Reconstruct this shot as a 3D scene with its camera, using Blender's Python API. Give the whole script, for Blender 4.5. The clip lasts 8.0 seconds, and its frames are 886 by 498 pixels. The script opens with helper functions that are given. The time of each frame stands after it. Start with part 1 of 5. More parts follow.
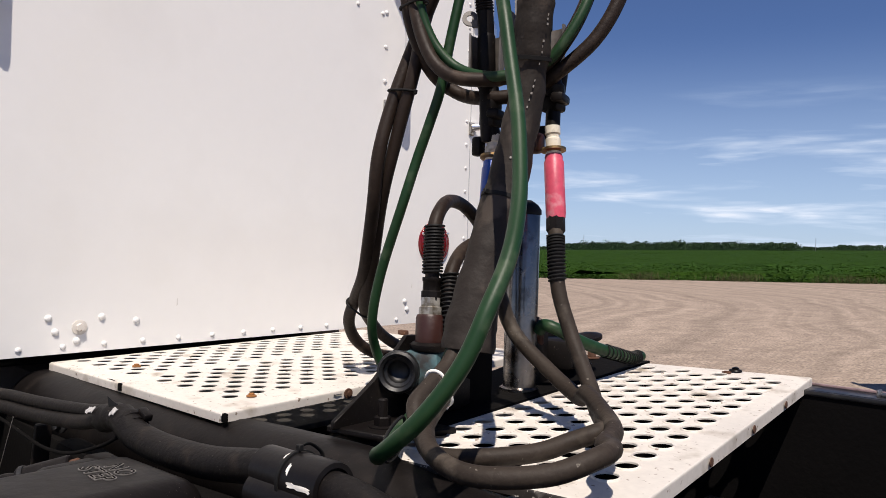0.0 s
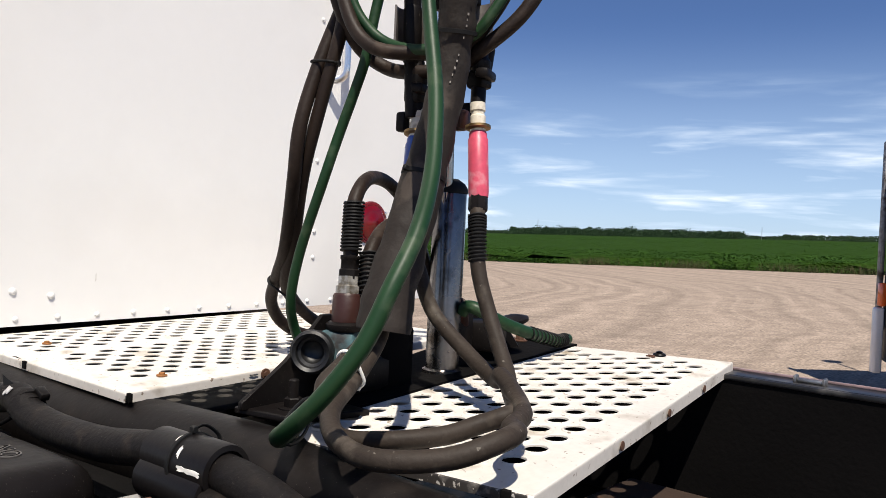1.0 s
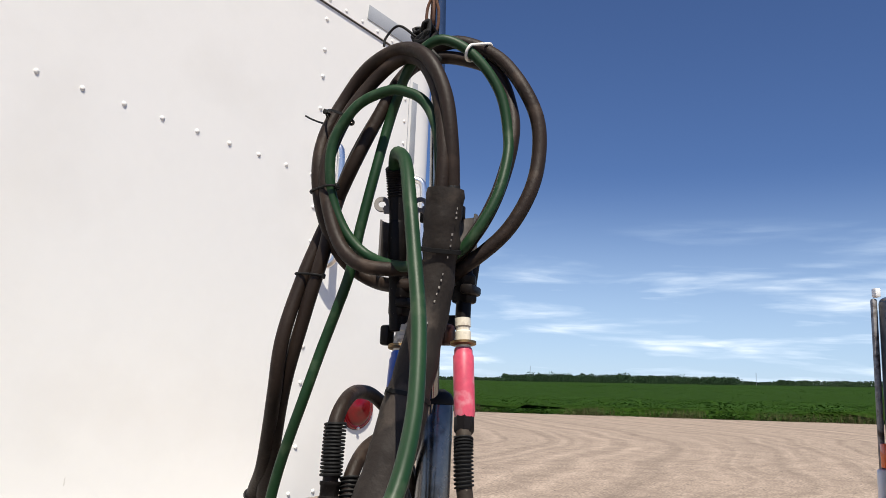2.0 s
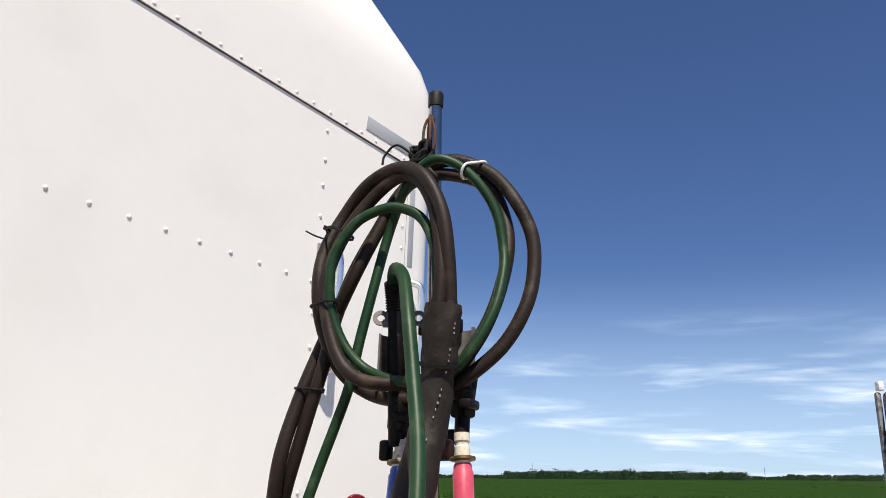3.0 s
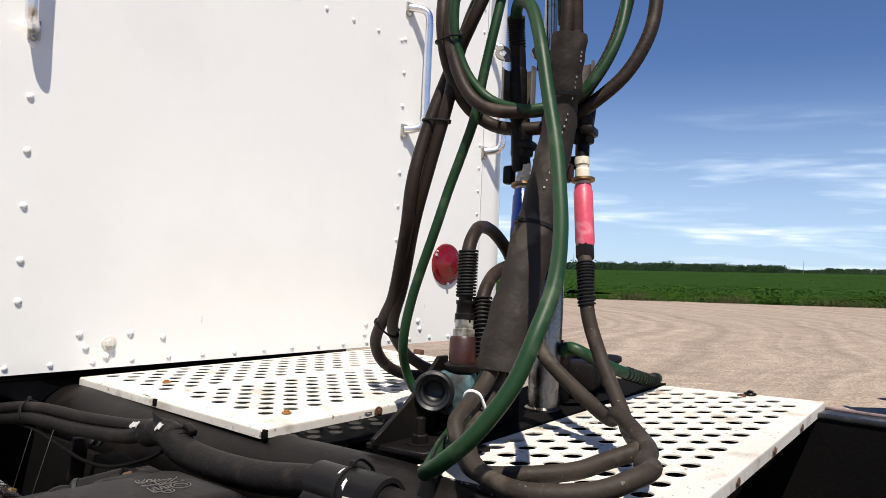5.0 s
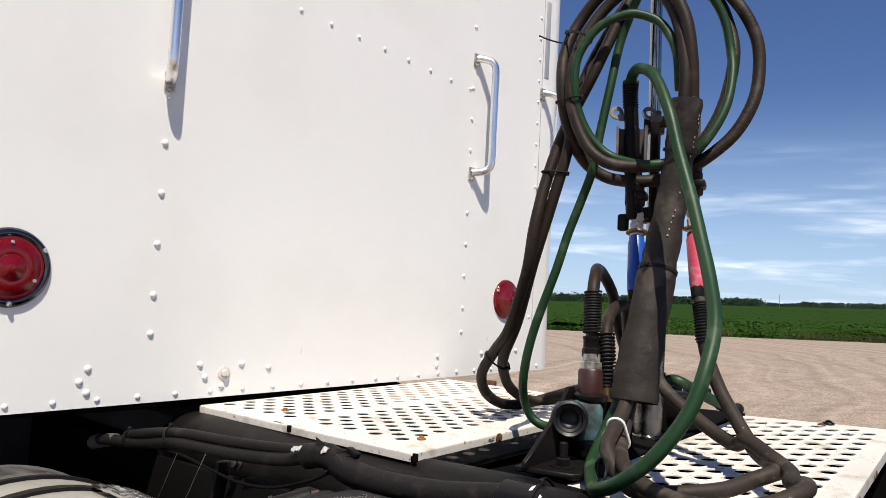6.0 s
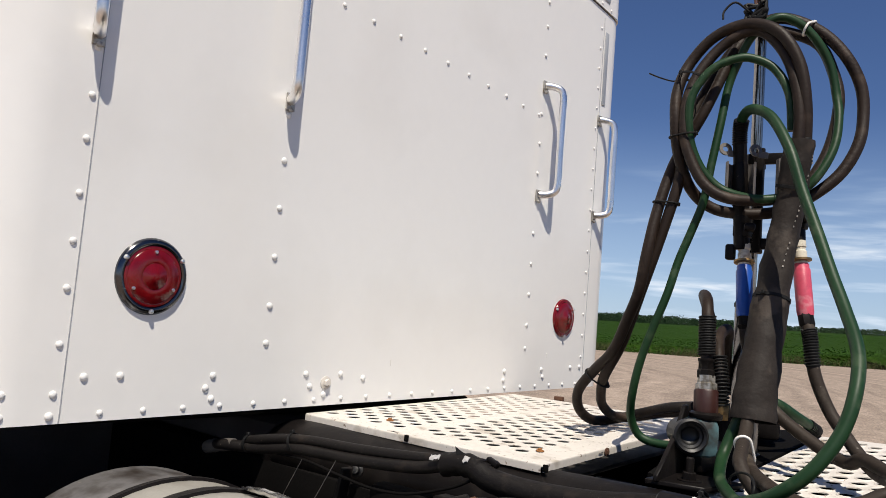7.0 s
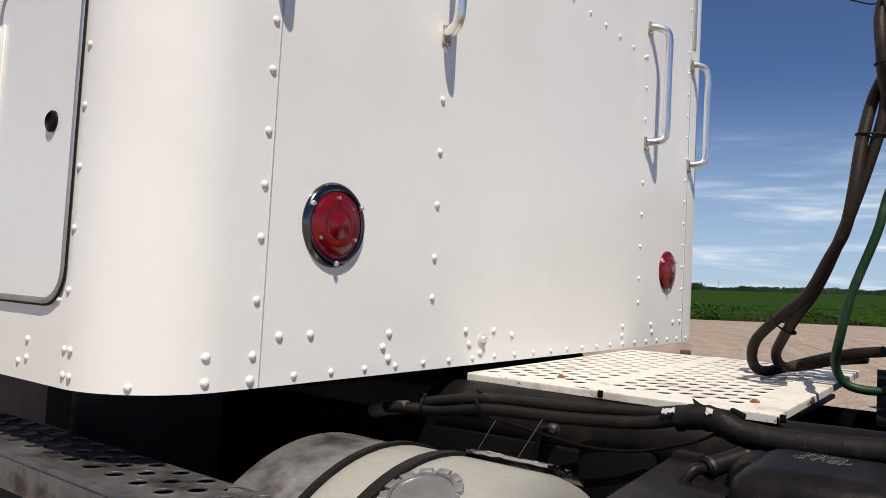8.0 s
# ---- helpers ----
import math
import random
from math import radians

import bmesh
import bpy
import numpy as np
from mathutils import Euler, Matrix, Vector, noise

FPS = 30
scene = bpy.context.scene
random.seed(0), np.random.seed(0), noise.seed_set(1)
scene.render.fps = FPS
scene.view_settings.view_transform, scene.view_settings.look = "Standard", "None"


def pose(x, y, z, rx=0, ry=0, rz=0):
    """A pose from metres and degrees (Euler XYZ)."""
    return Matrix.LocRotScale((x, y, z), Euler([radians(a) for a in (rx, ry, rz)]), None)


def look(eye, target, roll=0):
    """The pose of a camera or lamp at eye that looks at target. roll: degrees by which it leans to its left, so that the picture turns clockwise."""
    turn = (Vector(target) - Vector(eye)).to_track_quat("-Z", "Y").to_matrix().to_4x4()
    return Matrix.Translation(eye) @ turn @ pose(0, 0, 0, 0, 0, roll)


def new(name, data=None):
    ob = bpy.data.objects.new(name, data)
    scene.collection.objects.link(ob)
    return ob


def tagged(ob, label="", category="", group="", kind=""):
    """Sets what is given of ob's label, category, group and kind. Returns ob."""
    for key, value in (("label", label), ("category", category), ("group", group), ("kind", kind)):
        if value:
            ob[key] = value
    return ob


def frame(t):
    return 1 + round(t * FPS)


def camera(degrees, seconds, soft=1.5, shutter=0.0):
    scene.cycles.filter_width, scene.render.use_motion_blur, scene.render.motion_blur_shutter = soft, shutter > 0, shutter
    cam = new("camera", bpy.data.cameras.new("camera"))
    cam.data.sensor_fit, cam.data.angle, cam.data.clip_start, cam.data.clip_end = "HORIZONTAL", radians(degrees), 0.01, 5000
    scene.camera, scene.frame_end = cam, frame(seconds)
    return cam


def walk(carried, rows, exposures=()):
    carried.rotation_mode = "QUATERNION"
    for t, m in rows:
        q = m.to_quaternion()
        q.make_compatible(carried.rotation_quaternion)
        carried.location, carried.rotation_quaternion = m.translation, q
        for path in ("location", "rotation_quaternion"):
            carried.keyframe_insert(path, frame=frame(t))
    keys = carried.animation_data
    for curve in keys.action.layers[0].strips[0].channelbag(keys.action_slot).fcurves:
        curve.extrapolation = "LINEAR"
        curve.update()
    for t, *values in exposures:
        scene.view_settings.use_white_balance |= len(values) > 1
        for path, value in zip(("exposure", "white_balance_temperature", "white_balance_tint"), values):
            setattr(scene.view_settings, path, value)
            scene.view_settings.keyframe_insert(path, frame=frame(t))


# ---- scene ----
cam = camera(59.5, 8.0, soft=0.55)
PATH = [
    (0, (1.761, -0.99, 1.304), (0.375, 0.452, 1.32), 1.7),
    (0.5, (1.771, -0.936, 1.289), (0.47, 0.582, 1.237), 2.6),
    (1, (1.781, -0.929, 1.3), (0.483, 0.592, 1.275), 2.8),
    (1.5, (1.778, -0.914, 1.352), (0.461, 0.588, 1.442), 2.7),
    (2, (1.773, -0.912, 1.413), (0.499, 0.589, 1.764), 2.5),
    (2.2, (1.774, -0.911, 1.438), (0.518, 0.574, 1.906), 2.4),
    (3.3, (1.796, -0.943, 1.441), (0.555, 0.511, 2.028), 1.9),
    (3.5, (1.792, -0.945, 1.418), (0.534, 0.517, 1.946), 1.8),
    (4, (1.783, -0.962, 1.36), (0.482, 0.53, 1.644), 1.7),
    (4.2, (1.77, -0.966, 1.318), (0.465, 0.538, 1.501), 2.0),
    (5.3, (1.722, -1.137, 1.307), (0.34, 0.308, 1.368), 2.4),
    (5.5, (1.698, -1.178, 1.299), (0.302, 0.25, 1.399), 2.3),
    (6, (1.631, -1.369, 1.312), (0.302, 0.119, 1.455), 3.0),
    (6.5, (1.572, -1.558, 1.333), (0.297, -0.027, 1.513), 3.5),
    (7, (1.467, -1.628, 1.303), (0.178, -0.109, 1.482), 4.7),
    (7.5, (1.265, -1.685, 1.267), (0.012, -0.131, 1.389), 4.6),
    (8, (1.032, -1.804, 1.23), (-0.192, -0.226, 1.338), 3.1),
]
walk(cam, [(t, look(eye, target, roll)) for t, eye, target, roll in PATH],
     exposures=[(0, 0.14, 6900, 14), (0.5, 0.25, 6880, 12), (1, 0.35, 6850, 10), (1.5, 0.5, 6850, 9), (2, 0.36, 6850, 9), (4, 0.42, 6850, 9), (5.5, 0.42, 6850, 9), (6.5, 0.16, 6900, 10), (7.5, 0.06, 6940, 10), (8, 0.04, 6950, 10)])

# ---------------------------------------------------------------- light
SUN_EL, SUN_AZ = 60.7, -41.0     # degrees: height, and turn from +x towards -y
world = bpy.data.worlds.new("world")
scene.world = world
world.use_nodes = True
wn = world.node_tree.nodes
sky = wn.new("ShaderNodeTexSky")
sky.sky_type = "NISHITA"
sky.sun_disc = False
sky.sun_elevation = radians(SUN_EL)
sky.sun_rotation = radians(90 - SUN_AZ)
sky.altitude, sky.air_density, sky.dust_density, sky.ozone_density = 300, 1.0, 0.08, 8.0
wn["Background"].inputs["Strength"].default_value = 0.068
tint = wn.new("ShaderNodeMix")
tint.data_type, tint.blend_type = "RGBA", "MULTIPLY"
tint.inputs[0].default_value = 1.0
tint.inputs[7].default_value = (0.835, 0.890, 1.100, 1.0)
world.node_tree.links.new(sky.outputs[0], tint.inputs[6])
world.node_tree.links.new(tint.outputs[2], wn["Background"].inputs["Color"])
sun_data = bpy.data.lights.new("sun", "SUN")
sun_data.energy, sun_data.angle, sun_data.color = 5.0, radians(0.53), (1.0, 0.955, 0.885)
sun = new("sun", sun_data)
sun.matrix_world = look((math.cos(radians(SUN_AZ)) * math.cos(radians(SUN_EL)) * 30,
                         math.sin(radians(SUN_AZ)) * math.cos(radians(SUN_EL)) * 30,
                         math.sin(radians(SUN_EL)) * 30), (0, 0, 0))


# ---------------------------------------------------------------- materials
def mat(name, col, rough=0.5, metal=0.0, dark=0.75, scale=8.0, fine=180.0, bump=0.1, bscale=120.0, spots=None, rvar=0.12, spec=0.5, grain_k=0.12,
        coat=0.0, dents=0.0, island=0.0, rand=0.0, spot_scale=20.0, spot_lo=0.62, spot_hi=0.72, specks=None, speck_scale=150.0, speck_lo=0.64, bdist=0.002):
    """A surface: base colour varied at two scales, uneven gloss, fine relief, and spots of another colour."""
    m = bpy.data.materials.new(name)
    m.use_nodes = True
    n, l = m.node_tree.nodes, m.node_tree.links
    b = n["Principled BSDF"]
    tc = n.new("ShaderNodeTexCoord")

    def noise_at(s, detail=4.0):
        t = n.new("ShaderNodeTexNoise")
        t.inputs["Scale"].default_value, t.inputs["Detail"].default_value = s, detail
        l.new(tc.outputs["Object"], t.inputs["Vector"])
        return t

    def mixed(fac, a, c, mode="MIX"):
        x = n.new("ShaderNodeMix")
        x.data_type, x.blend_type = "RGBA", mode
        for s, v in ((x.inputs[0], fac), (x.inputs[6], a), (x.inputs[7], c)):
            if isinstance(v, (int, float)):
                s.default_value = v
            elif isinstance(v, tuple):
                s.default_value = (*v, 1.0)
            else:
                l.new(v, s)
        return x.outputs[2]

    big, small = noise_at(scale), noise_at(fine, 2.0)
    low = tuple(c * dark for c in col)
    out = mixed(big.outputs[0], low, tuple(min(1.0, c * (2 - dark)) for c in col))
    grain = n.new("ShaderNodeMapRange")
    grain.inputs[3].default_value, grain.inputs[4].default_value = 1 - grain_k, 1 + grain_k
    l.new(small.outputs[0], grain.inputs[0])
    gc = n.new("ShaderNodeCombineColor")
    for i in range(3):
        l.new(grain.outputs[0], gc.inputs[i])
    out = mixed(1.0, out, gc.outputs[0], "MULTIPLY")
    if spots:
        st = noise_at(spot_scale, 6.0)
        rm = n.new("ShaderNodeMapRange")
        rm.inputs[1].default_value, rm.inputs[2].default_value = spot_lo, spot_hi
        l.new(st.outputs[0], rm.inputs[0])
        out = mixed(rm.outputs[0], out, spots)
    if specks:
        st = noise_at(speck_scale, 2.0)
        rm = n.new("ShaderNodeMapRange")
        rm.inputs[1].default_value, rm.inputs[2].default_value = speck_lo, speck_lo + 0.07
        l.new(st.outputs[0], rm.inputs[0])
        out = mixed(rm.outputs[0], out, specks)
    if island or rand:
        src = n.new("ShaderNodeNewGeometry").outputs["Random Per Island"] if island else n.new("ShaderNodeObjectInfo").outputs["Random"]
        rm = n.new("ShaderNodeMapRange")
        k = island or rand
        rm.inputs[3].default_value, rm.inputs[4].default_value = 1 - k, 1 + k
        l.new(src, rm.inputs[0])
        cc = n.new("ShaderNodeCombineColor")
        for i in range(3):
            l.new(rm.outputs[0], cc.inputs[i])
        out = mixed(1.0, out, cc.outputs[0], "MULTIPLY")
    l.new(out, b.inputs["Base Color"])
    rr = n.new("ShaderNodeMapRange")
    rr.inputs[3].default_value, rr.inputs[4].default_value = max(0.02, rough - rvar), min(1.0, rough + rvar)
    l.new(big.outputs[0], rr.inputs[0])
    l.new(rr.outputs[0], b.inputs["Roughness"])
    b.inputs["Metallic"].default_value = metal
    b.inputs["Specular IOR Level"].default_value = spec
    b.inputs["Coat Weight"].default_value = coat
    b.inputs["Coat Roughness"].default_value = 0.12
    if bump:
        bn = n.new("ShaderNodeBump")
        bn.inputs["Strength"].default_value, bn.inputs["Distance"].default_value = bump, bdist
        l.new(noise_at(bscale, 3.0).outputs[0], bn.inputs["Height"])
        if dents:
            b2 = n.new("ShaderNodeBump")
            b2.inputs["Strength"].default_value, b2.inputs["Distance"].default_value = dents, 0.02
            l.new(noise_at(1.7, 2.5).outputs[0], b2.inputs["Height"])
            l.new(b2.outputs[0], bn.inputs["Normal"])
        l.new(bn.outputs[0], b.inputs["Normal"])
    return m


M_WHITE = mat("white_truck_paint", (0.80, 0.79, 0.76), 0.24, dark=0.99, scale=1.1, fine=30, bump=0.015, bscale=14, coat=0.3, dents=0.15, rvar=0.06, grain_k=0.012, spots=(0.74, 0.725, 0.69), spot_lo=0.52, spot_hi=0.80, spot_scale=2.6)
M_RIVET = mat("rivet_paint", (0.78, 0.77, 0.74), 0.35, dark=0.92, bump=0.05)
M_TREAD = mat("white_deck_paint", (0.61, 0.57, 0.515), 0.5, dark=0.86, scale=5, fine=90, grain_k=0.10, bump=0.22, bscale=70, spots=(0.30, 0.25, 0.19), spot_lo=0.57, spot_hi=0.76, spot_scale=15, specks=(0.22, 0.17, 0.13), speck_scale=110, speck_lo=0.66)
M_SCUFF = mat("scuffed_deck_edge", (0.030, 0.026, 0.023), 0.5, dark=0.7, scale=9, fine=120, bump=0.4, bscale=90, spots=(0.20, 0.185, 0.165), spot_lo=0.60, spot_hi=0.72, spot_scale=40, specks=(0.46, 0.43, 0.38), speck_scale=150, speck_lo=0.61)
# near-black albedo: holds the shade under the truck, besides plain black paint
M_UNDER = mat("black_paint_and_shade", (0.0046, 0.0042, 0.0041), 0.9, dark=0.5, scale=6, bump=0.4, spec=0.06)
# lightened in colour to stand in for ground bounce blocked by the floor sheet
M_SHADE = mat("underbody_bounce_tone", (0.085, 0.070, 0.066), 0.9, dark=0.4, scale=4, bump=0.4, spec=0.05)
M_BLACK = mat("black_chassis_paint", (0.0064, 0.0052, 0.0050), 0.45, dark=0.55, scale=9, bump=0.35, bscale=60, spots=(0.017, 0.0138, 0.0122), spot_lo=0.52, spot_hi=0.74, spot_scale=14, specks=(0.08, 0.07, 0.06), speck_scale=420, speck_lo=0.70, spec=0.13)
M_RUBBER = mat("black_hose_rubber", (0.0060, 0.0046, 0.0041), 0.60, dark=0.6, scale=14, fine=260, bump=0.5, bscale=130, spots=(0.020, 0.0148, 0.0115), spot_lo=0.56, spot_hi=0.74, spot_scale=26, specks=(0.09, 0.078, 0.066), speck_scale=320, speck_lo=0.70, spec=0.2)
M_BROWN = mat("dusty_brown_hose_rubber", (0.0190, 0.0118, 0.0082), 0.55, dark=0.55, scale=13, fine=240, grain_k=0.2, bump=0.4, bscale=140, spots=(0.046, 0.031, 0.022), spot_lo=0.56, spot_hi=0.70, spot_scale=22, spec=0.22)
M_DECKHOSE = mat("scuffed_dusty_hose_rubber", (0.030, 0.0225, 0.0172), 0.62, dark=0.6, scale=13, fine=240, grain_k=0.25, bump=0.4, bscale=140, spots=(0.068, 0.055, 0.043), spot_lo=0.54, spot_hi=0.68, spot_scale=24, specks=(0.17, 0.15, 0.125), speck_scale=110, speck_lo=0.70, spec=0.2)
M_GREEN = mat("green_cable_jacket", (0.0085, 0.035, 0.0115), 0.47, dark=0.65, scale=10, fine=160, bump=0.12, bscale=110, spots=(0.055, 0.085, 0.045), spot_lo=0.56, spot_hi=0.76, spot_scale=22, spec=0.28)
M_SLEEVE = mat("weathered_rubber_sleeve", (0.0175, 0.0130, 0.0102), 0.70, dark=0.6, scale=14, fine=200, grain_k=0.25, bump=0.8, bscale=60, bdist=0.0025, spots=(0.050, 0.039, 0.031), spot_lo=0.58, spot_hi=0.68, spot_scale=19, spec=0.3)
M_CHROME = mat("chromed_steel", (0.88, 0.87, 0.86), 0.30, 1.0, dark=0.9, bump=0.04, rvar=0.08)
M_TUBE = mat("dirty_chrome_tube", (0.21, 0.195, 0.185), 0.26, 1.0, dark=0.45, scale=18, bump=0.14, rvar=0.14, spots=(0.055, 0.042, 0.034), spot_lo=0.52, spot_hi=0.68, spot_scale=22)
M_ALU = mat("dull_beige_aluminium", (0.43, 0.41, 0.36), 0.42, 0.55, dark=0.8, scale=7, bump=0.25, bscale=14, rvar=0.12, spots=(0.36, 0.33, 0.28), spot_lo=0.55, spot_hi=0.75, spot_scale=11)
M_FOIL = mat("crumpled_bright_metal", (0.80, 0.78, 0.75), 0.22, 1.0, dark=0.8, scale=20, bump=0.5, bscale=70, rvar=0.1)
M_WRAP = mat("scuffed_grey_metal", (0.26, 0.25, 0.245), 0.48, 0.7, dark=0.6, scale=9, fine=70, grain_k=0.25, bump=0.3, bscale=40, spots=(0.075, 0.06, 0.05), spot_lo=0.48, spot_hi=0.66, spot_scale=13, specks=(0.42, 0.38, 0.32), speck_scale=45, speck_lo=0.70)
M_BEZEL = mat("dark_chrome_bezel", (0.12, 0.12, 0.125), 0.16, 1.0, dark=0.7, bump=0.03, rvar=0.04)
M_STEEL = mat("dull_steel", (0.36, 0.35, 0.34), 0.45, 1.0, dark=0.7, scale=30, bump=0.2)
M_RUST = mat("rusty_steel", (0.085, 0.036, 0.018), 0.8, 0.0, dark=0.55, scale=40, bump=0.5, bscale=200)
M_RUSTBOLT = mat("bright_rust", (0.26, 0.105, 0.028), 0.8, dark=0.5, scale=60, bump=0.4)
M_BRASS = mat("tarnished_brass", (0.34, 0.22, 0.10), 0.45, 1.0, dark=0.6, scale=30, bump=0.2)
M_BROWNFIT = mat("brown_painted_coupling", (0.034, 0.0095, 0.0065), 0.5, dark=0.7, scale=20, bump=0.3)
M_RED = mat("faded_red_grip", (0.54, 0.070, 0.115), 0.40, dark=0.7, scale=22, fine=120, grain_k=0.2, bump=0.2, spots=(0.60, 0.30, 0.32), spot_lo=0.55, spot_hi=0.75, spot_scale=40)
M_BLUE = mat("blue_grip", (0.012, 0.075, 0.36), 0.33, dark=0.7, scale=22, bump=0.15)
M_LENS = mat("red_lamp_lens", (0.15, 0.0016, 0.004), 0.14, dark=0.6, scale=40, bump=0.25, bscale=240, coat=0.2)
M_ZIP = mat("black_cable_tie", (0.008, 0.008, 0.008), 0.6, dark=0.8, spec=0.2)
M_WZIP = mat("white_cable_tie", (0.78, 0.76, 0.70), 0.4, dark=0.9)
M_TAPE = mat("silver_reflective_tape", (0.40, 0.415, 0.43), 0.38, 0.2, dark=0.8, fine=300, bump=0.15, bscale=300)
M_PRINT = mat("pale_hose_print", (0.26, 0.24, 0.215), 0.6, dark=0.5, scale=90)
M_GLASS = mat("dark_glass", (0.02, 0.022, 0.026), 0.06, dark=0.8, bump=0.0)
M_ORANGE = mat("orange_lamp_lens", (0.75, 0.12, 0.02), 0.15, dark=0.8, coat=0.5)
M_POLE = mat("worn_chrome_pole", (0.33, 0.315, 0.30), 0.18, 1.0, dark=0.6, scale=25, bump=0.08, rvar=0.1, spots=(0.16, 0.12, 0.09), spot_lo=0.62, spot_hi=0.72, spot_scale=30)
M_GLOSS = mat("oily_black_casting", (0.005, 0.005, 0.0055), 0.50, dark=0.6, scale=20, bump=0.3, bscale=90, spots=(0.022, 0.019, 0.016), spot_lo=0.55, spot_hi=0.7, spec=0.5)
M_HOLDER = mat("grimy_grey_steel", (0.135, 0.122, 0.113), 0.5, dark=0.6, scale=18, bump=0.2, spots=(0.05, 0.04, 0.034), spot_lo=0.52, spot_hi=0.7)
M_ZINC = mat("grimy_zinc", (0.46, 0.44, 0.40), 0.42, 0.7, dark=0.55, scale=60, bump=0.3, spots=(0.20, 0.17, 0.13), spot_lo=0.5, spot_hi=0.65, spot_scale=70)
M_CREAM = mat("cream_plastic", (0.66, 0.61, 0.50), 0.4, dark=0.8, scale=40, bump=0.15, spots=(0.32, 0.27, 0.2), spot_lo=0.55, spot_hi=0.7, spot_scale=60)
M_GREYPAINT = mat("grey_worn_paint", (0.36, 0.37, 0.39), 0.42, dark=0.75, scale=12, bump=0.15)
M_TYRE = mat("tyre_rubber", (0.028, 0.027, 0.026), 0.8, dark=0.7, bump=0.4, bscale=80)
M_TEAL = mat("chalky_teal_casting", (0.07, 0.15, 0.17), 0.6, dark=0.6, scale=25, bump=0.4, spots=(0.02, 0.02, 0.02), spot_lo=0.45, spot_hi=0.65, spot_scale=25)


# ---------------------------------------------------------------- mesh helpers
def part(name, bm, material, parent=None, label="", smooth=True, recalc=True):
    me = bpy.data.meshes.new(name)
    if recalc:
        bmesh.ops.recalc_face_normals(bm, faces=bm.faces)
    bm.to_mesh(me)
    bm.free()
    me.materials.append(material)
    if smooth:
        me.shade_smooth()
        me.set_sharp_from_angle(angle=radians(38))
    ob = new(name, me)
    if parent:
        ob.parent = parent
        ob.matrix_parent_inverse = parent.matrix_basis.inverted()
    if label:
        tagged(ob, label)
    return ob


def thing(name, at, label, category, group="", kind=""):
    ob = new(name)
    ob.location = at
    ob.empty_display_size = 0.05
    return tagged(ob, label, category, group, kind)


def rounded(points, steps=6):
    """A smooth line through the points."""
    p = [Vector(q) for q in points]
    p = [2 * p[0] - p[1]] + p + [2 * p[-1] - p[-2]]
    out = []
    for i in range(1, len(p) - 2):
        a, b, c, d = p[i - 1:i + 3]
        for k in range(steps):
            u = k / steps
            out.append(0.5 * (2 * b + (c - a) * u + (2 * a - 5 * b + 4 * c - d) * u * u + (3 * b - a - 3 * c + d) * u ** 3))
    return out + [p[-2]]


def sweep(line, r, seg=12, bm=None, flat=1.0, caps=True):
    """A tube along a line; r may change along it."""
    bm = bm or bmesh.new()
    n = len(line)
    rs = r if isinstance(r, (list, tuple)) else [r] * n
    t0 = (line[1] - line[0]).normalized()
    side = t0.orthogonal().normalized()
    rings = []
    for i, c in enumerate(line):
        t = (line[min(i + 1, n - 1)] - line[max(i - 1, 0)]).normalized()
        side = (side - t * side.dot(t)).normalized()
        up = t.cross(side)
        rings.append([bm.verts.new(c + (side * math.cos(a) + up * math.sin(a) * flat) * rs[i])
                      for a in (2 * math.pi * k / seg for k in range(seg))])
    for a, b in zip(rings, rings[1:]):
        for k in range(seg):
            bm.faces.new((a[k], a[(k + 1) % seg], b[(k + 1) % seg], b[k]))
    if caps:
        bm.faces.new(rings[0])
        bm.faces.new(rings[-1])
    return bm


def hose(points, r, steps=6, seg=12):
    return sweep(rounded(points, steps), r, seg)


def turned(profile, m=None, seg=24, bm=None, ring=False):
    """A solid of revolution round z: profile of (radius, height); a ring stays open in its middle."""
    bm = bm or bmesh.new()
    m = m or Matrix()
    rings = []
    for r, z in profile:
        rings.append([bm.verts.new(m @ Vector((r * math.cos(a), r * math.sin(a), z))) for a in (2 * math.pi * k / seg for k in range(seg))])
    for a, b in zip(rings, rings[1:] + (rings[:1] if ring else [])):
        for k in range(seg):
            bm.faces.new((a[k], a[(k + 1) % seg], b[(k + 1) % seg], b[k]))
    if not ring:
        bm.faces.new(rings[0])
        bm.faces.new(rings[-1])
    return bm


def between(a, b):
    """A pose at a whose z runs to b."""
    a, b = Vector(a), Vector(b)
    return Matrix.Translation(a) @ (b - a).to_track_quat("Z", "X").to_matrix().to_4x4()


def rod(a, b, r, seg=16, bm=None, edge=0.0):
    h = (Vector(b) - Vector(a)).length
    e = min(edge, r * 0.6, h * 0.3)
    prof = [(r - e, 0), (r, e), (r, h - e), (r - e, h)] if e else [(r, 0), (r, h)]
    return turned(prof, between(a, b), seg, bm)


def box(size, m=None, bevel=0.004, bm=None, seg=2):
    own = bmesh.new()
    bmesh.ops.create_cube(own, size=1.0)
    bmesh.ops.scale(own, vec=size, verts=own.verts)
    if bevel:
        bmesh.ops.bevel(own, geom=own.edges[:], offset=bevel, segments=seg, affect="EDGES", profile=0.5)
    if m:
        bmesh.ops.transform(own, matrix=m, verts=own.verts)
    if bm is None:
        return own
    tmp = bpy.data.meshes.new("tmp")
    own.to_mesh(tmp)
    own.free()
    bm.from_mesh(tmp)
    bpy.data.meshes.remove(tmp)
    return bm


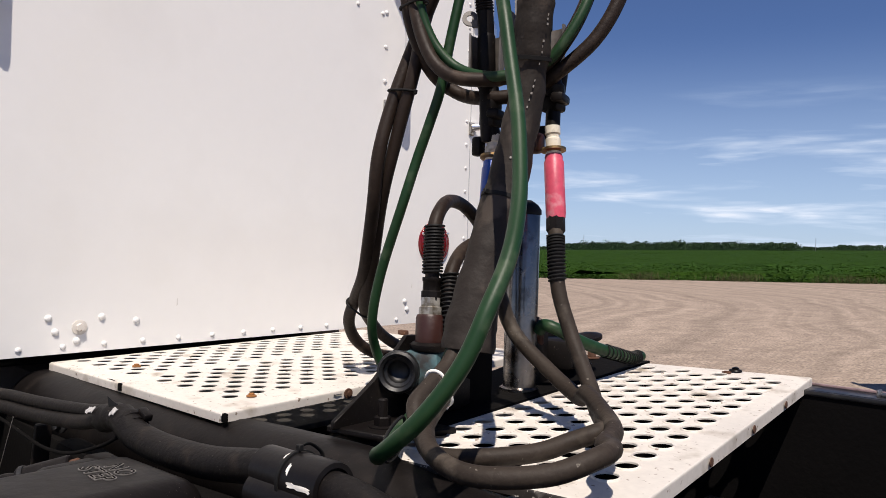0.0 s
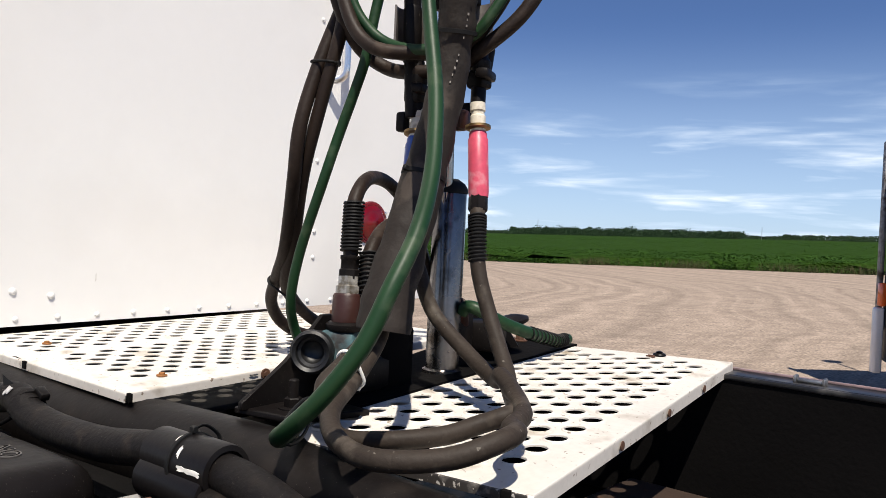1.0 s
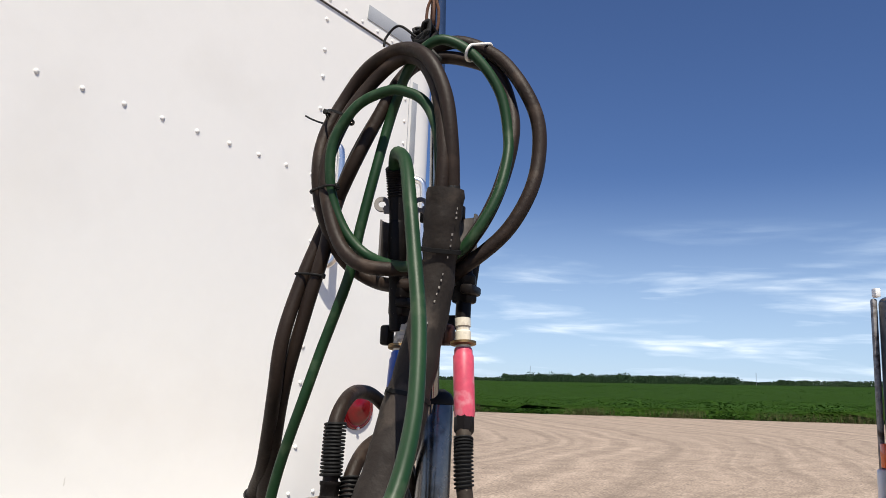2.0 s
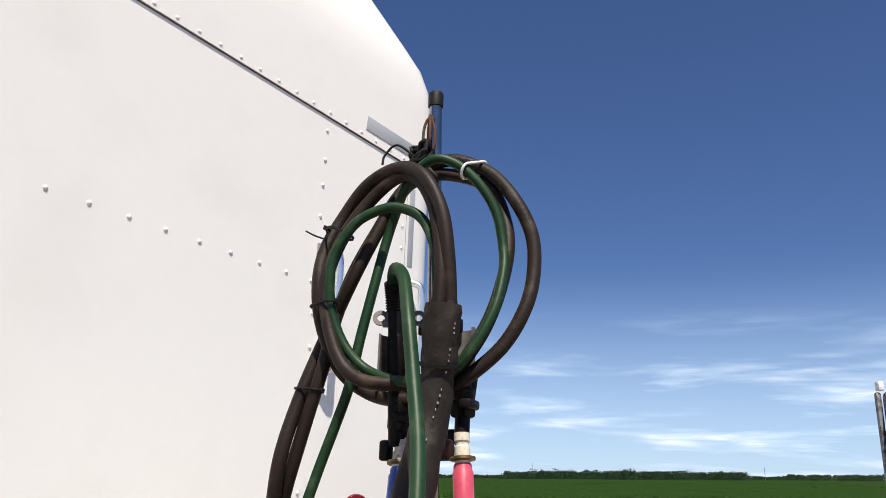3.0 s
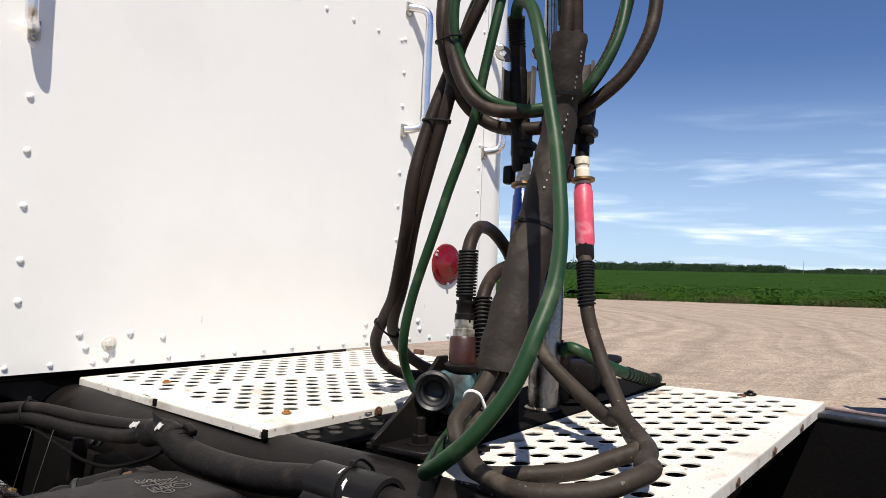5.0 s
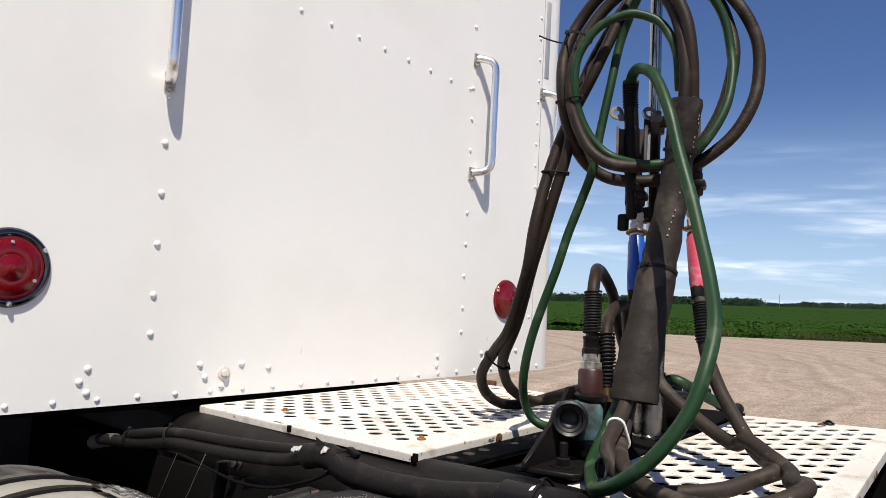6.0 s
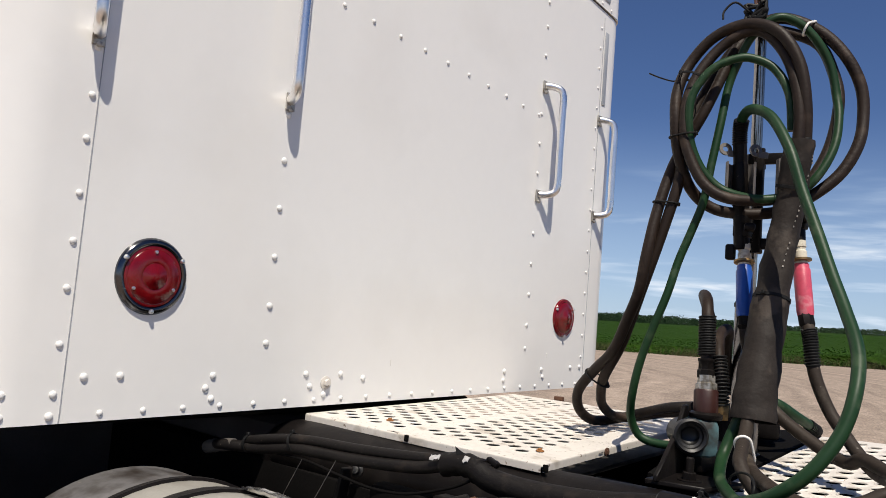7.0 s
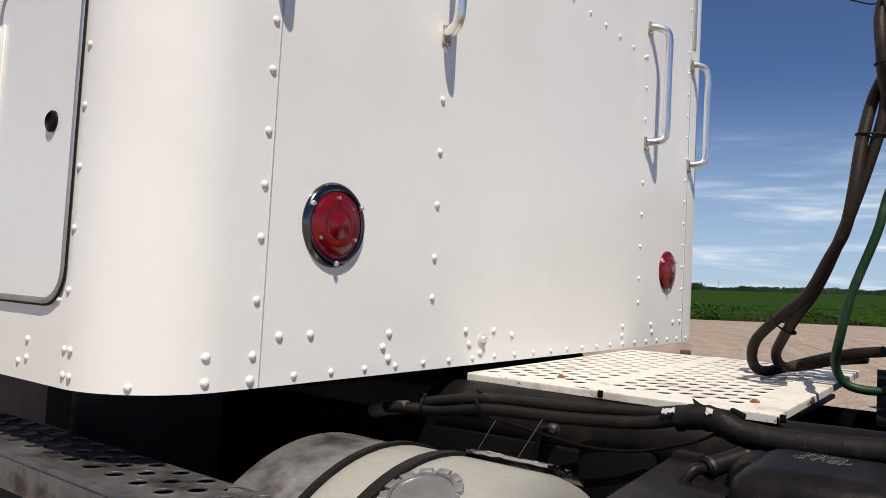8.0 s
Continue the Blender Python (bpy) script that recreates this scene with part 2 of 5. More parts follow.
def prism(outline, depth, m=None, bevel=0.002):
    """A plate: an outline in xy, with depth along z."""
    bm = bmesh.new()
    a = [bm.verts.new((x, y, 0)) for x, y in outline]
    b = [bm.verts.new((x, y, depth)) for x, y in outline]
    bm.faces.new(a[::-1])
    bm.faces.new(b)
    for i in range(len(a)):
        j = (i + 1) % len(a)
        bm.faces.new((a[i], a[j], b[j], b[i]))
    if bevel:
        bmesh.ops.bevel(bm, geom=bm.edges[:], offset=bevel, segments=1, affect="EDGES")
    if m:
        bmesh.ops.transform(bm, matrix=m, verts=bm.verts)
    return bm


def coil(line, r, wire, turns, seg=6):
    """A spring guard wound round a line."""
    ts = [(line[min(i + 1, len(line) - 1)] - line[max(i - 1, 0)]).normalized() for i in range(len(line))]
    side = ts[0].orthogonal().normalized()
    path, total = [], turns * 14
    for k in range(total + 1):
        f = k / total * (len(line) - 1)
        i = min(int(f), len(line) - 2)
        c = line[i].lerp(line[i + 1], f - i)
        t = ts[i].lerp(ts[i + 1], f - i).normalized()
        side = (side - t * side.dot(t)).normalized()
        a = 2 * math.pi * k / 14
        path.append(c + (side * math.cos(a) + t.cross(side) * math.sin(a)) * r)
    return sweep(path, wire, seg)


def bolt(at, axis, r=0.010, h=0.010):
    m = between(at, Vector(at) + Vector(axis))
    bm = turned([(r * 1.7, 0), (r * 1.7, 0.002), (r * 1.6, 0.0025)], m, 20)
    turned([(r, 0.002), (r, h * 0.9), (r * 0.88, h)], m, 6, bm)
    return bm


def tie(line_point, axis, r, width=0.005, tail=None, name_bm=None):
    """A cable tie: a flat band round a bundle, its head and its tail."""
    m = between(Vector(line_point) - Vector(axis).normalized() * width / 2, Vector(line_point) + Vector(axis).normalized() * width / 2)
    bm = turned([(r, 0), (r + 0.0018, 0.0004), (r + 0.0018, width - 0.0004), (r, width)], m, 24, name_bm, True)
    box((0.008, 0.007, 0.008), m @ Matrix.Translation((r + 0.004, 0, width / 2)), 0.001, bm, 1)
    if tail:
        sweep(rounded([m @ Vector((r + 0.004, 0, width / 2))] + [Vector(q) for q in tail], 4), 0.0017, 6, bm)
    return bm


def pair_tie(p1, p2, axis, r, wire=0.0021):
    """A cable tie pulled tight round two hoses, with its head."""
    p1, p2, axis = Vector(p1), Vector(p2), Vector(axis).normalized()
    d = p2 - p1
    d -= axis * d.dot(axis)
    u = d.normalized()
    w = axis.cross(u)
    loop = [p1 + (u * math.cos(a) + w * math.sin(a)) * r for a in (radians(90 + 18 * k) for k in range(11))]
    loop += [p1 + d + (u * math.cos(a) + w * math.sin(a)) * r for a in (radians(270 + 18 * k) for k in range(11))]
    bm = sweep(loop + loop[:2], wire, 8)
    box((0.008, 0.007, 0.008), between(loop[16], loop[16] + axis) @ Matrix.Translation((0, 0, 0)), 0.001, bm, 1)
    return bm


def flake(at, axis, out, r, length, degrees, seed=1):
    """A torn scrap of paint or tape lying on a round surface."""
    axis, out = Vector(axis).normalized(), Vector(out)
    out = (out - axis * out.dot(axis)).normalized()
    rg = random.Random(seed)
    bm = bmesh.new()
    rows = []
    for i in range(7):
        f = i / 6 - 0.5
        lo, hi = (-0.5 + rg.uniform(0, 0.3)) * degrees, (0.5 - rg.uniform(0, 0.3)) * degrees
        row = []
        for j in range(4):
            q = Matrix.Rotation(radians(lo + (hi - lo) * j / 3), 3, axis) @ out
            row.append(bm.verts.new(Vector(at) + axis * (f * length + rg.uniform(-0.04, 0.04) * length) + q * (r + rg.uniform(0.0005, 0.0016))))
        rows.append(row)
    for a, b in zip(rows, rows[1:]):
        for j in range(3):
            bm.faces.new((a[j], a[j + 1], b[j + 1], b[j]))
    solid = bmesh.ops.extrude_face_region(bm, geom=bm.faces[:])
    for v in solid["geom"]:
        if isinstance(v, bmesh.types.BMVert):
            d = v.co - Vector(at)
            d -= axis * d.dot(axis)
            v.co -= d.normalized() * 0.0012
    return bm


# ---------------------------------------------------------------- ground, field, distance
GX, GY = 0.0129, 0.0250          # the lot's slope


def lot(x, y, h=0.0):
    return Vector((x, y, GX * (x - 1) + GY * y + h))


def gravel_material():
    m = mat("pale_gravel", (0.335, 0.266, 0.212), 0.95, dark=0.90, scale=0.25, fine=30, grain_k=0.9, bump=1.0, bscale=24, bdist=0.012, spots=(0.26, 0.205, 0.165), spot_lo=0.50, spot_hi=0.72, spot_scale=3.5, specks=(0.16, 0.135, 0.115), speck_scale=11, speck_lo=0.66, spec=0.1)
    n, l = m.node_tree.nodes, m.node_tree.links
    b = n["Principled BSDF"]
    out = b.inputs["Base Color"].links[0].from_socket
    tc = n.new("ShaderNodeTexCoord")
    wob = n.new("ShaderNodeTexNoise")
    wob.inputs["Scale"].default_value = 0.10
    l.new(tc.outputs["Object"], wob.inputs["Vector"])
    for cx, cy, freq, lo, hi in ((-24.0, 6.0, 2.4, 0.77, 1.10), (6.0, 52.0, 1.3, 0.92, 1.05), (-9.0, 15.0, 3.0, 0.93, 1.05)):      # arcs worn by turning trucks
        off = n.new("ShaderNodeVectorMath")
        off.operation = "DISTANCE"
        off.inputs[1].default_value = (cx, cy, 0)
        l.new(tc.outputs["Object"], off.inputs[0])
        add = n.new("ShaderNodeMath")
        add.operation = "MULTIPLY_ADD"
        add.inputs[1].default_value = 5.0
        l.new(wob.outputs[0], add.inputs[0])
        l.new(off.outputs["Value"], add.inputs[2])
        t = n.new("ShaderNodeTexNoise")
        t.noise_dimensions = "1D"
        t.inputs["Scale"].default_value, t.inputs["Detail"].default_value = freq, 5.0
        l.new(add.outputs[0], t.inputs["W"])
        rm = n.new("ShaderNodeMapRange")
        rm.inputs[1].default_value, rm.inputs[2].default_value = 0.3, 0.7
        rm.inputs[3].default_value, rm.inputs[4].default_value = lo, hi
        l.new(t.outputs[0], rm.inputs[0])
        cc = n.new("ShaderNodeCombineColor")
        for i in range(3):
            l.new(rm.outputs[0], cc.inputs[i])
        x = n.new("ShaderNodeMix")
        x.data_type, x.blend_type = "RGBA", "MULTIPLY"
        x.inputs[0].default_value = 1.0
        l.new(out, x.inputs[6])
        l.new(cc.outputs[0], x.inputs[7])
        out = x.outputs[2]
    l.new(out, b.inputs["Base Color"])
    return m


bm = bmesh.new()
rings = (0, 4, 10, 22, 45, 90, 250, 800, 2600)
last = None
for r in rings:
    now = [bm.verts.new(lot(1 + r * math.cos(a), r * math.sin(a))) for a in (2 * math.pi * k / 48 for k in range(48))] if r else [bm.verts.new(lot(1, 0))]
    if last is not None:
        for k in range(48):
            a, b = now[k], now[(k + 1) % 48]
            bm.faces.new((last[0], a, b) if len(last) == 1 else (last[k], a, b, last[(k + 1) % 48]))
    last = now
tagged(part("ground", bm, gravel_material()), "pale beige gravel lot with curved wheel tracks", "ground", kind="structure")

EDGE0, EDGES = 34.8, 0.38        # the field's near edge: y = EDGE0 + EDGES * x
M_CROP = mat("crop_canopy", (0.0185, 0.043, 0.0060), 0.85, dark=0.7, scale=1.3, fine=5, grain_k=0.6, bump=1.0, bscale=4, bdist=0.20, spots=(0.025, 0.059, 0.0078), spot_lo=0.5, spot_hi=0.66, spot_scale=3, spec=0.02)
M_LEAF = mat("crop_leaf", (0.028, 0.071, 0.0085), 0.6, dark=0.75, scale=3, fine=60, bump=0.0, island=0.2, spec=0.1)
M_WOODS = mat("far_woods_foliage", (0.026, 0.050, 0.024), 0.85, dark=0.7, scale=0.1, fine=2, bump=0.0, island=0.35, spec=0.05)
rng = random.Random(4)
bm = bmesh.new()
xs = [-1900, -900, -400, -160] + [-90 + 2.0 * k for k in range(56)] + [24, 28, 36, 50, 80, 160, 400, 1200]
ds = [0.0, 0.25, 0.6, 1.2, 2, 3, 4.5, 6, 8, 11, 15, 20, 28, 40, 60, 100, 180, 350, 700]
grid = []
for d in ds:
    row = []
    for x in xs:
        top = 0.0 if d == 0 else 0.30 + 0.16 * noise.noise((x * 0.9, d * 1.1, 0)) + (0.10 * rng.uniform(-1, 1) if d < 30 else 0)
        row.append(bm.verts.new(lot(x - d * 0.29, EDGE0 + EDGES * x + d + (rng.uniform(-0.5, 0.5) if d < 2 else 0), top)))
    grid.append(row)
for a, b in zip(grid, grid[1:]):
    for k in range(len(xs) - 1):
        bm.faces.new((a[k], a[k + 1], b[k + 1], b[k]))
tagged(part("crop_field", bm, M_CROP), "wide green crop field beyond the gravel lot", "field", kind="stuff")

vs, fs = [], []
for k in range(140000):
    d = -0.5 + 17 * rng.random() ** 1.9
    x = rng.uniform(-64, 12)
    clump = 0.5 + 0.5 * noise.noise((x * 0.55, d * 0.5, 3.0))
    if rng.random() > 0.35 + clump:
        continue
    h = (0.04 + 0.50 * rng.random() ** 0.7 * (0.35 + clump)) if d > 0.1 else 0.20 * rng.random()
    c = lot(x - d * 0.29, EDGE0 + EDGES * x + d, h)
    q = Euler((rng.uniform(-0.55, 0.55), rng.uniform(-0.55, 0.55), rng.uniform(0, 6.3))).to_matrix()
    s = rng.uniform(0.026, 0.050) * (1.5 if clump > 0.62 and d < 4 else 1.0)
    i = len(vs)
    vs += [c + q @ Vector(v) * s for v in ((-1, 0, 0), (-0.3, -0.75, 0.12), (0.9, 0, -0.1), (-0.3, 0.75, 0.12))]
    fs.append((i, i + 1, i + 2, i + 3))
for k in range(52000):
    d = 10 + 190 * rng.random() ** 1.8
    x = rng.uniform(-95, 28) * (1 + d / 120)
    c = lot(x - d * 0.29, EDGE0 + EDGES * x + d, 0.24 + 0.12 * rng.random() + 0.14 * noise.noise((x * 0.3, d * 0.3, 1.0)))
    q = Euler((rng.uniform(-0.5, 0.5), rng.uniform(-0.5, 0.5), rng.uniform(0, 6.3))).to_matrix()
    s = rng.uniform(0.030, 0.055) * (1 + d / 90)
    i = len(vs)
    vs += [c + q @ Vector(v) * s for v in ((-1, 0, 0), (-0.3, -0.75, 0.12), (0.9, 0, -0.1), (-0.3, 0.75, 0.12))]
    fs.append((i, i + 1, i + 2, i + 3))
me = bpy.data.meshes.new("crop_leaves")
me.from_pydata(vs, [], fs)
me.materials.append(M_LEAF)
TUFTS = ((-7.6, 1.5), (-5.4, 0.8), (-11.5, 1.1), (-15.0, 0.9), (-20.5, 1.3), (-2.6, 1.0), (-0.4, 1.2), (-27.0, 1.2))
vs2, fs2 = [], []
for tx, tw in TUFTS:
    for k in range(420):
        x = tx + rng.gauss(0, tw * 0.5)
        p = lot(x, EDGE0 + EDGES * x - 0.25 + rng.gauss(0, 0.22), 0.0)
        lean = Vector((rng.gauss(0, 0.10), rng.gauss(0, 0.10), rng.uniform(0.16, 0.42)))
        side = Vector((rng.uniform(-1, 1), rng.uniform(-1, 1), 0)).normalized() * 0.011
        i = len(vs2)
        vs2 += [p - side, p + side, p + lean]
        fs2.append((i, i + 1, i + 2))
grass = bpy.data.meshes.new("dry_grass")
grass.from_pydata(vs2, [], fs2)
grass.materials.append(mat("dry_grass_blades", (0.085, 0.082, 0.040), 0.8, dark=0.7, scale=2, bump=0.0, island=0.35, spec=0.1))
tagged(new("dry_grass", grass), "greyish dry grass tufts along the field edge", "grass", kind="stuff")
tagged(new("crop_leaves", me), "bright green leafy plants along the field edge", "plants", kind="stuff")

vs, fs = [], []
for k in range(2300):
    deg = rng.uniform(62, 160)
    az = radians(deg)
    wood = 109.4 < deg < 125.5
    low = 0.72 if 106.8 < deg else 0.98
    dist = rng.uniform(600, 690) if wood else rng.uniform(820, 980)
    tall = (5.5 + 1.6 * noise.noise((deg * 0.55, 0, 0)) + rng.uniform(-1.0, 1.0)) * (1.12 if wood else low)
    if rng.random() < 0.04:
        tall *= 1.22
    foot = lot(1.8 + dist * math.cos(az), -0.9 + dist * math.sin(az), -0.5)
    wide = tall * rng.uniform(0.7, 1.1)
    for j in range(80):
        u = Vector((rng.gauss(0, 0.5), rng.gauss(0, 0.5), 0))
        hh = rng.random() ** 0.9
        lim = 1.0 - 0.7 * max(0.0, hh - 0.5) / 0.5
        c = foot + Vector((u.x * wide * lim, u.y * wide * lim, hh * tall))
        q = Euler((rng.uniform(0, 6.3), rng.uniform(0, 6.3), 0)).to_matrix()
        s = rng.uniform(0.35, 0.75)
        i = len(vs)
        vs += [c + q @ Vector(v) * s for v in ((-1, 0, 0), (0, -0.7, 0), (1, 0, 0), (0, 0.7, 0))]
        fs.append((i, i + 1, i + 2, i + 3))
    i = len(vs)
    vs += [foot + Vector(v) for v in ((-0.25, 0, -1), (0.25, 0, -1), (0.12, 0, tall * 0.7), (-0.12, 0, tall * 0.7))]
    fs.append((i, i + 1, i + 2, i + 3))
me = bpy.data.meshes.new("far_woods")
me.from_pydata(vs, [], fs)
me.materials.append(M_WOODS)
tagged(new("far_woods", me), "low dark green line of far trees", "trees", kind="stuff")

mast = thing("radio_mast", lot(1.8 + 640 * math.cos(radians(123.6)), -0.9 + 640 * math.sin(radians(123.6))), "thin grey lattice mast above the far trees", "mast")
part("mast_pole", rod(mast.location, mast.location + Vector((0, 0, 12.5)), 0.17, 6), M_STEEL, mast)
mast2 = thing("radio_mast", lot(1.8 + 640 * math.cos(radians(108.2)), -0.9 + 640 * math.sin(radians(108.2))), "thin grey lattice mast in a gap of the far trees", "mast")
part("mast_pole", rod(mast2.location, mast2.location + Vector((0, 0, 9.5)), 0.16, 6), M_STEEL, mast2)


def cloud_material():
    m = bpy.data.materials.new("thin_cloud")
    m.use_nodes = True
    n, l = m.node_tree.nodes, m.node_tree.links
    n.remove(n["Principled BSDF"])
    tc = n.new("ShaderNodeTexCoord")
    mp = n.new("ShaderNodeMapping")
    mp.inputs["Rotation"].default_value = (0.0, 0.0, 0.0)
    mp.inputs["Scale"].default_value = (1 / 620, 1 / 620, 1 / 75)
    l.new(tc.outputs["Object"], mp.inputs["Vector"])
    facs = []
    for s, lo, hi, off in ((1.0, 0.46, 0.70, 0), (3.2, 0.30, 0.68, 5)):
        t = n.new("ShaderNodeTexNoise")
        t.inputs["Scale"].default_value, t.inputs["Detail"].default_value, t.inputs["Distortion"].default_value = s, 6.0, 0.35
        l.new(mp.outputs[0], t.inputs["Vector"])
        r = n.new("ShaderNodeMapRange")
        r.inputs[1].default_value, r.inputs[2].default_value = lo, hi
        l.new(t.outputs[0], r.inputs[0])
        facs.append(r.outputs[0])
    sep = n.new("ShaderNodeSeparateXYZ")
    l.new(tc.outputs["Object"], sep.inputs[0])
    band = n.new("ShaderNodeMapRange")       # the clouds thin out upwards
    band.inputs[1].default_value, band.inputs[2].default_value = 560.0, 230.0
    l.new(sep.outputs[2], band.inputs[0])
    haze = n.new("ShaderNodeMapRange")
    haze.inputs[1].default_value, haze.inputs[2].default_value = 740.0, 0.0
    haze.inputs[3].default_value, haze.inputs[4].default_value = 0.0, 0.54
    haze.interpolation_type = "SMOOTHSTEP"
    l.new(sep.outputs[2], haze.inputs[0])
    m1 = n.new("ShaderNodeMath"); m1.operation = "MULTIPLY"
    l.new(facs[0], m1.inputs[0]); l.new(facs[1], m1.inputs[1])
    m2 = n.new("ShaderNodeMath"); m2.operation = "MULTIPLY"
    l.new(m1.outputs[0], m2.inputs[0]); l.new(band.outputs[0], m2.inputs[1])
    m3 = n.new("ShaderNodeMath"); m3.operation = "MULTIPLY_ADD"
    m3.inputs[1].default_value = 1.15
    l.new(m2.outputs[0], m3.inputs[0]); l.new(haze.outputs[0], m3.inputs[2])
    m3.use_clamp = True
    tr, em, mx = n.new("ShaderNodeBsdfTransparent"), n.new("ShaderNodeEmission"), n.new("ShaderNodeMixShader")
    hue = n.new("ShaderNodeMix")
    hue.data_type = "RGBA"
    hue.inputs[6].default_value, hue.inputs[7].default_value = (0.55, 0.745, 1.0, 1), (0.95, 0.96, 1.0, 1)
    l.new(m2.outputs[0], hue.inputs[0])
    l.new(hue.outputs[2], em.inputs["Color"])
    em.inputs["Strength"].default_value = 0.95
    l.new(m3.outputs[0], mx.inputs[0]); l.new(tr.outputs[0], mx.inputs[1]); l.new(em.outputs[0], mx.inputs[2])
    l.new(mx.outputs[0], n["Material Output"].inputs["Surface"])
    return m


bm = bmesh.new()
rows = []
for e in (-1.0, 2.0, 5.0, 8.0, 12.0, 17.0):
    rows.append([bm.verts.new((2500 * math.cos(a), 2500 * math.sin(a), 2500 * math.tan(radians(e)))) for a in (2 * math.pi * k / 96 for k in range(96))])
for a, b in zip(rows, rows[1:]):
    for k in range(96):
        bm.faces.new((a[k], a[(k + 1) % 96], b[(k + 1) % 96], b[k]))
tagged(part("backdrop", bm, cloud_material()), "thin streaks of white cloud low over the horizon", "sky", kind="structure")


# ---------------------------------------------------------------- sleeper cab
def low_edge(y):
    return 1.072 + 0.021 * y


def seam_height(y):
    return 2.6395 - 0.098 * y


cab = thing("sleeper_cab", (-0.9, 0, 1.07), "white painted riveted sleeper cab of a truck tractor", "truck cab")
NEAR, FAR, RN, RF, FRONT = -1.20, 1.135, 0.17, 0.11, -2.0
plan = [(FRONT, NEAR), (-0.9, NEAR), (-RN - 0.12, NEAR)]
plan += [(-RN + RN * math.sin(a), NEAR + RN - RN * math.cos(a)) for a in (radians(9 * k) for k in range(11))]
plan += [(0.0, -0.9 + 0.1 * k) for k in range(19)]
plan += [(-RF + RF * math.cos(a), FAR - RF + RF * math.sin(a)) for a in (radians(11.25 * k) for k in range(9))]
plan += [(-0.9, FAR), (FRONT, FAR)]


def shell(levels, out=0.0):
    """The cab's skin between heights; each level gives a height over y and the room lost on both sides."""
    bm = bmesh.new()
    rows = []
    for fz, shrink in levels:
        rows.append([bm.verts.new((x + out - shrink * 0.35, y * (1 - shrink / 1.13), fz(y))) for x, y in plan])
    for a, b in zip(rows, rows[1:]):
        for k in range(len(plan)):
            j = (k + 1) % len(plan)
            bm.faces.new((a[k], a[j], b[j], b[k]))
    bm.faces.new(rows[0][::-1])
    bm.faces.new(rows[-1])
    return bm


lev = [(low_edge, 0.0)] + [((lambda y, f=f: low_edge(y) + f * (seam_height(y) - low_edge(y))), 0.0) for f in (0.2, 0.4, 0.6, 0.8, 0.9975)]
part("back_wall", shell(lev), M_WHITE, cab)
rise = [(-0.003, 0.0), (0.24, 0.003), (0.34, 0.014), (0.42, 0.05), (0.50, 0.12), (0.66, 0.27), (0.9, 0.5)]
part("roof_cap", shell([((lambda y, h=h: 2.5625 - 0.098 * (min(y, 1.0) - 0.82) + h), s) for h, s in rise], 0.006), M_WHITE, cab)
M_RAILG = mat("seam_sealant", (0.10, 0.095, 0.09), 0.7, dark=0.6, scale=20)
part("joint", shell([((lambda y: seam_height(y) - 0.028), 0.006), ((lambda y: seam_height(y) + 0.03), 0.006)]), M_RAILG, cab)
# near-black sheet: the cab floor's shade is put into its colour
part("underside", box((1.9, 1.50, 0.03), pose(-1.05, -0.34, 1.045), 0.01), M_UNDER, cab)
for y in (-0.956, 0.958):
    b = bmesh.new()
    z0, z1 = low_edge(y) + 0.001, seam_height(y) - 0.03
    box((0.003, 0.0012, z1 - z0), pose(0.0008, y, (z0 + z1) / 2), 0, b)
    part("panel_joint", b, M_GREYPAINT, cab)

# rivets: one mesh, many objects
rb = turned([(0.0080, 0.0), (0.0077, 0.0018), (0.0062, 0.0037), (0.0034, 0.0050), (0.0008, 0.0054)], pose(0, 0, 0, 0, 90, 0), 12)
first_rivet = part("rivet", rb, M_RIVET, cab)
first_rivet.location = (0.0, -0.503, 1.214)


def rivet(x, y, z, turn=0.0, size=1.0):
    r = first_rivet.copy()
    scene.collection.objects.link(r)
    r.location, r.rotation_euler = (x, y, z), (0, 0, radians(turn))
    r.scale = (size, size, size)


for z in (1.300, 1.414, 1.529, 1.643, 1.753):
    rivet(0, -0.503, z)
for k in range(10):
    rivet(0, -0.3625 + 0.1065 * k - 0.00056 * k * k, 2.0765 - 0.0055 * k, size=0.8)
for k, z in enumerate((1.106, 1.198, 1.303, 1.392, 1.483, 1.588, 1.673)):
    rivet(0, -0.9715 + 0.0006 * k, z, size=0.90)
for k in range(9):
    rivet(0, -0.968, 1.767 + 0.0940 * k, size=0.90)
rivet(0, 0.566, 1.228, size=0.85)
for k in range(13):
    if k not in (4, 8):
        rivet(0, 0.566, 1.305 + (0.1040 if k < 11 else 0.1025) * k, size=0.85)
for k in range(17):
    rivet(0, 0.940, 1.205 + 0.079 * k, size=0.7)
for k in range(22):
    y = -0.879 + 0.0895 * k
    rivet(0, y, low_edge(y) + 0.0155, size=0.80)
for y, z in ((-0.635, 1.140), (-0.651, 1.113), (-0.374, 1.143), (-0.359, 1.113), (-0.260, 1.143), (-0.180, 1.132), (-0.313, 1.092),
             (-0.918, 1.138), (-0.846, 1.140), (0.457, 1.151), (0.454, 1.122), (0.676, 1.157), (0.686, 1.132), (0.869, 1.165), (0.934, 1.168), (-0.974, 1.066), (-0.634, 1.090)):
    rivet(0, y, z)
for y, z in ((-1.060, 1.106), (-1.059, 1.066)):
    rivet(-0.003, y, z, -10, 0.95)
for a, z in ((48, 1.055),):
    rivet(-RN + RN * math.cos(radians(a)), NEAR + RN - RN * math.sin(radians(a)), z + 0.004, -a, 0.8)
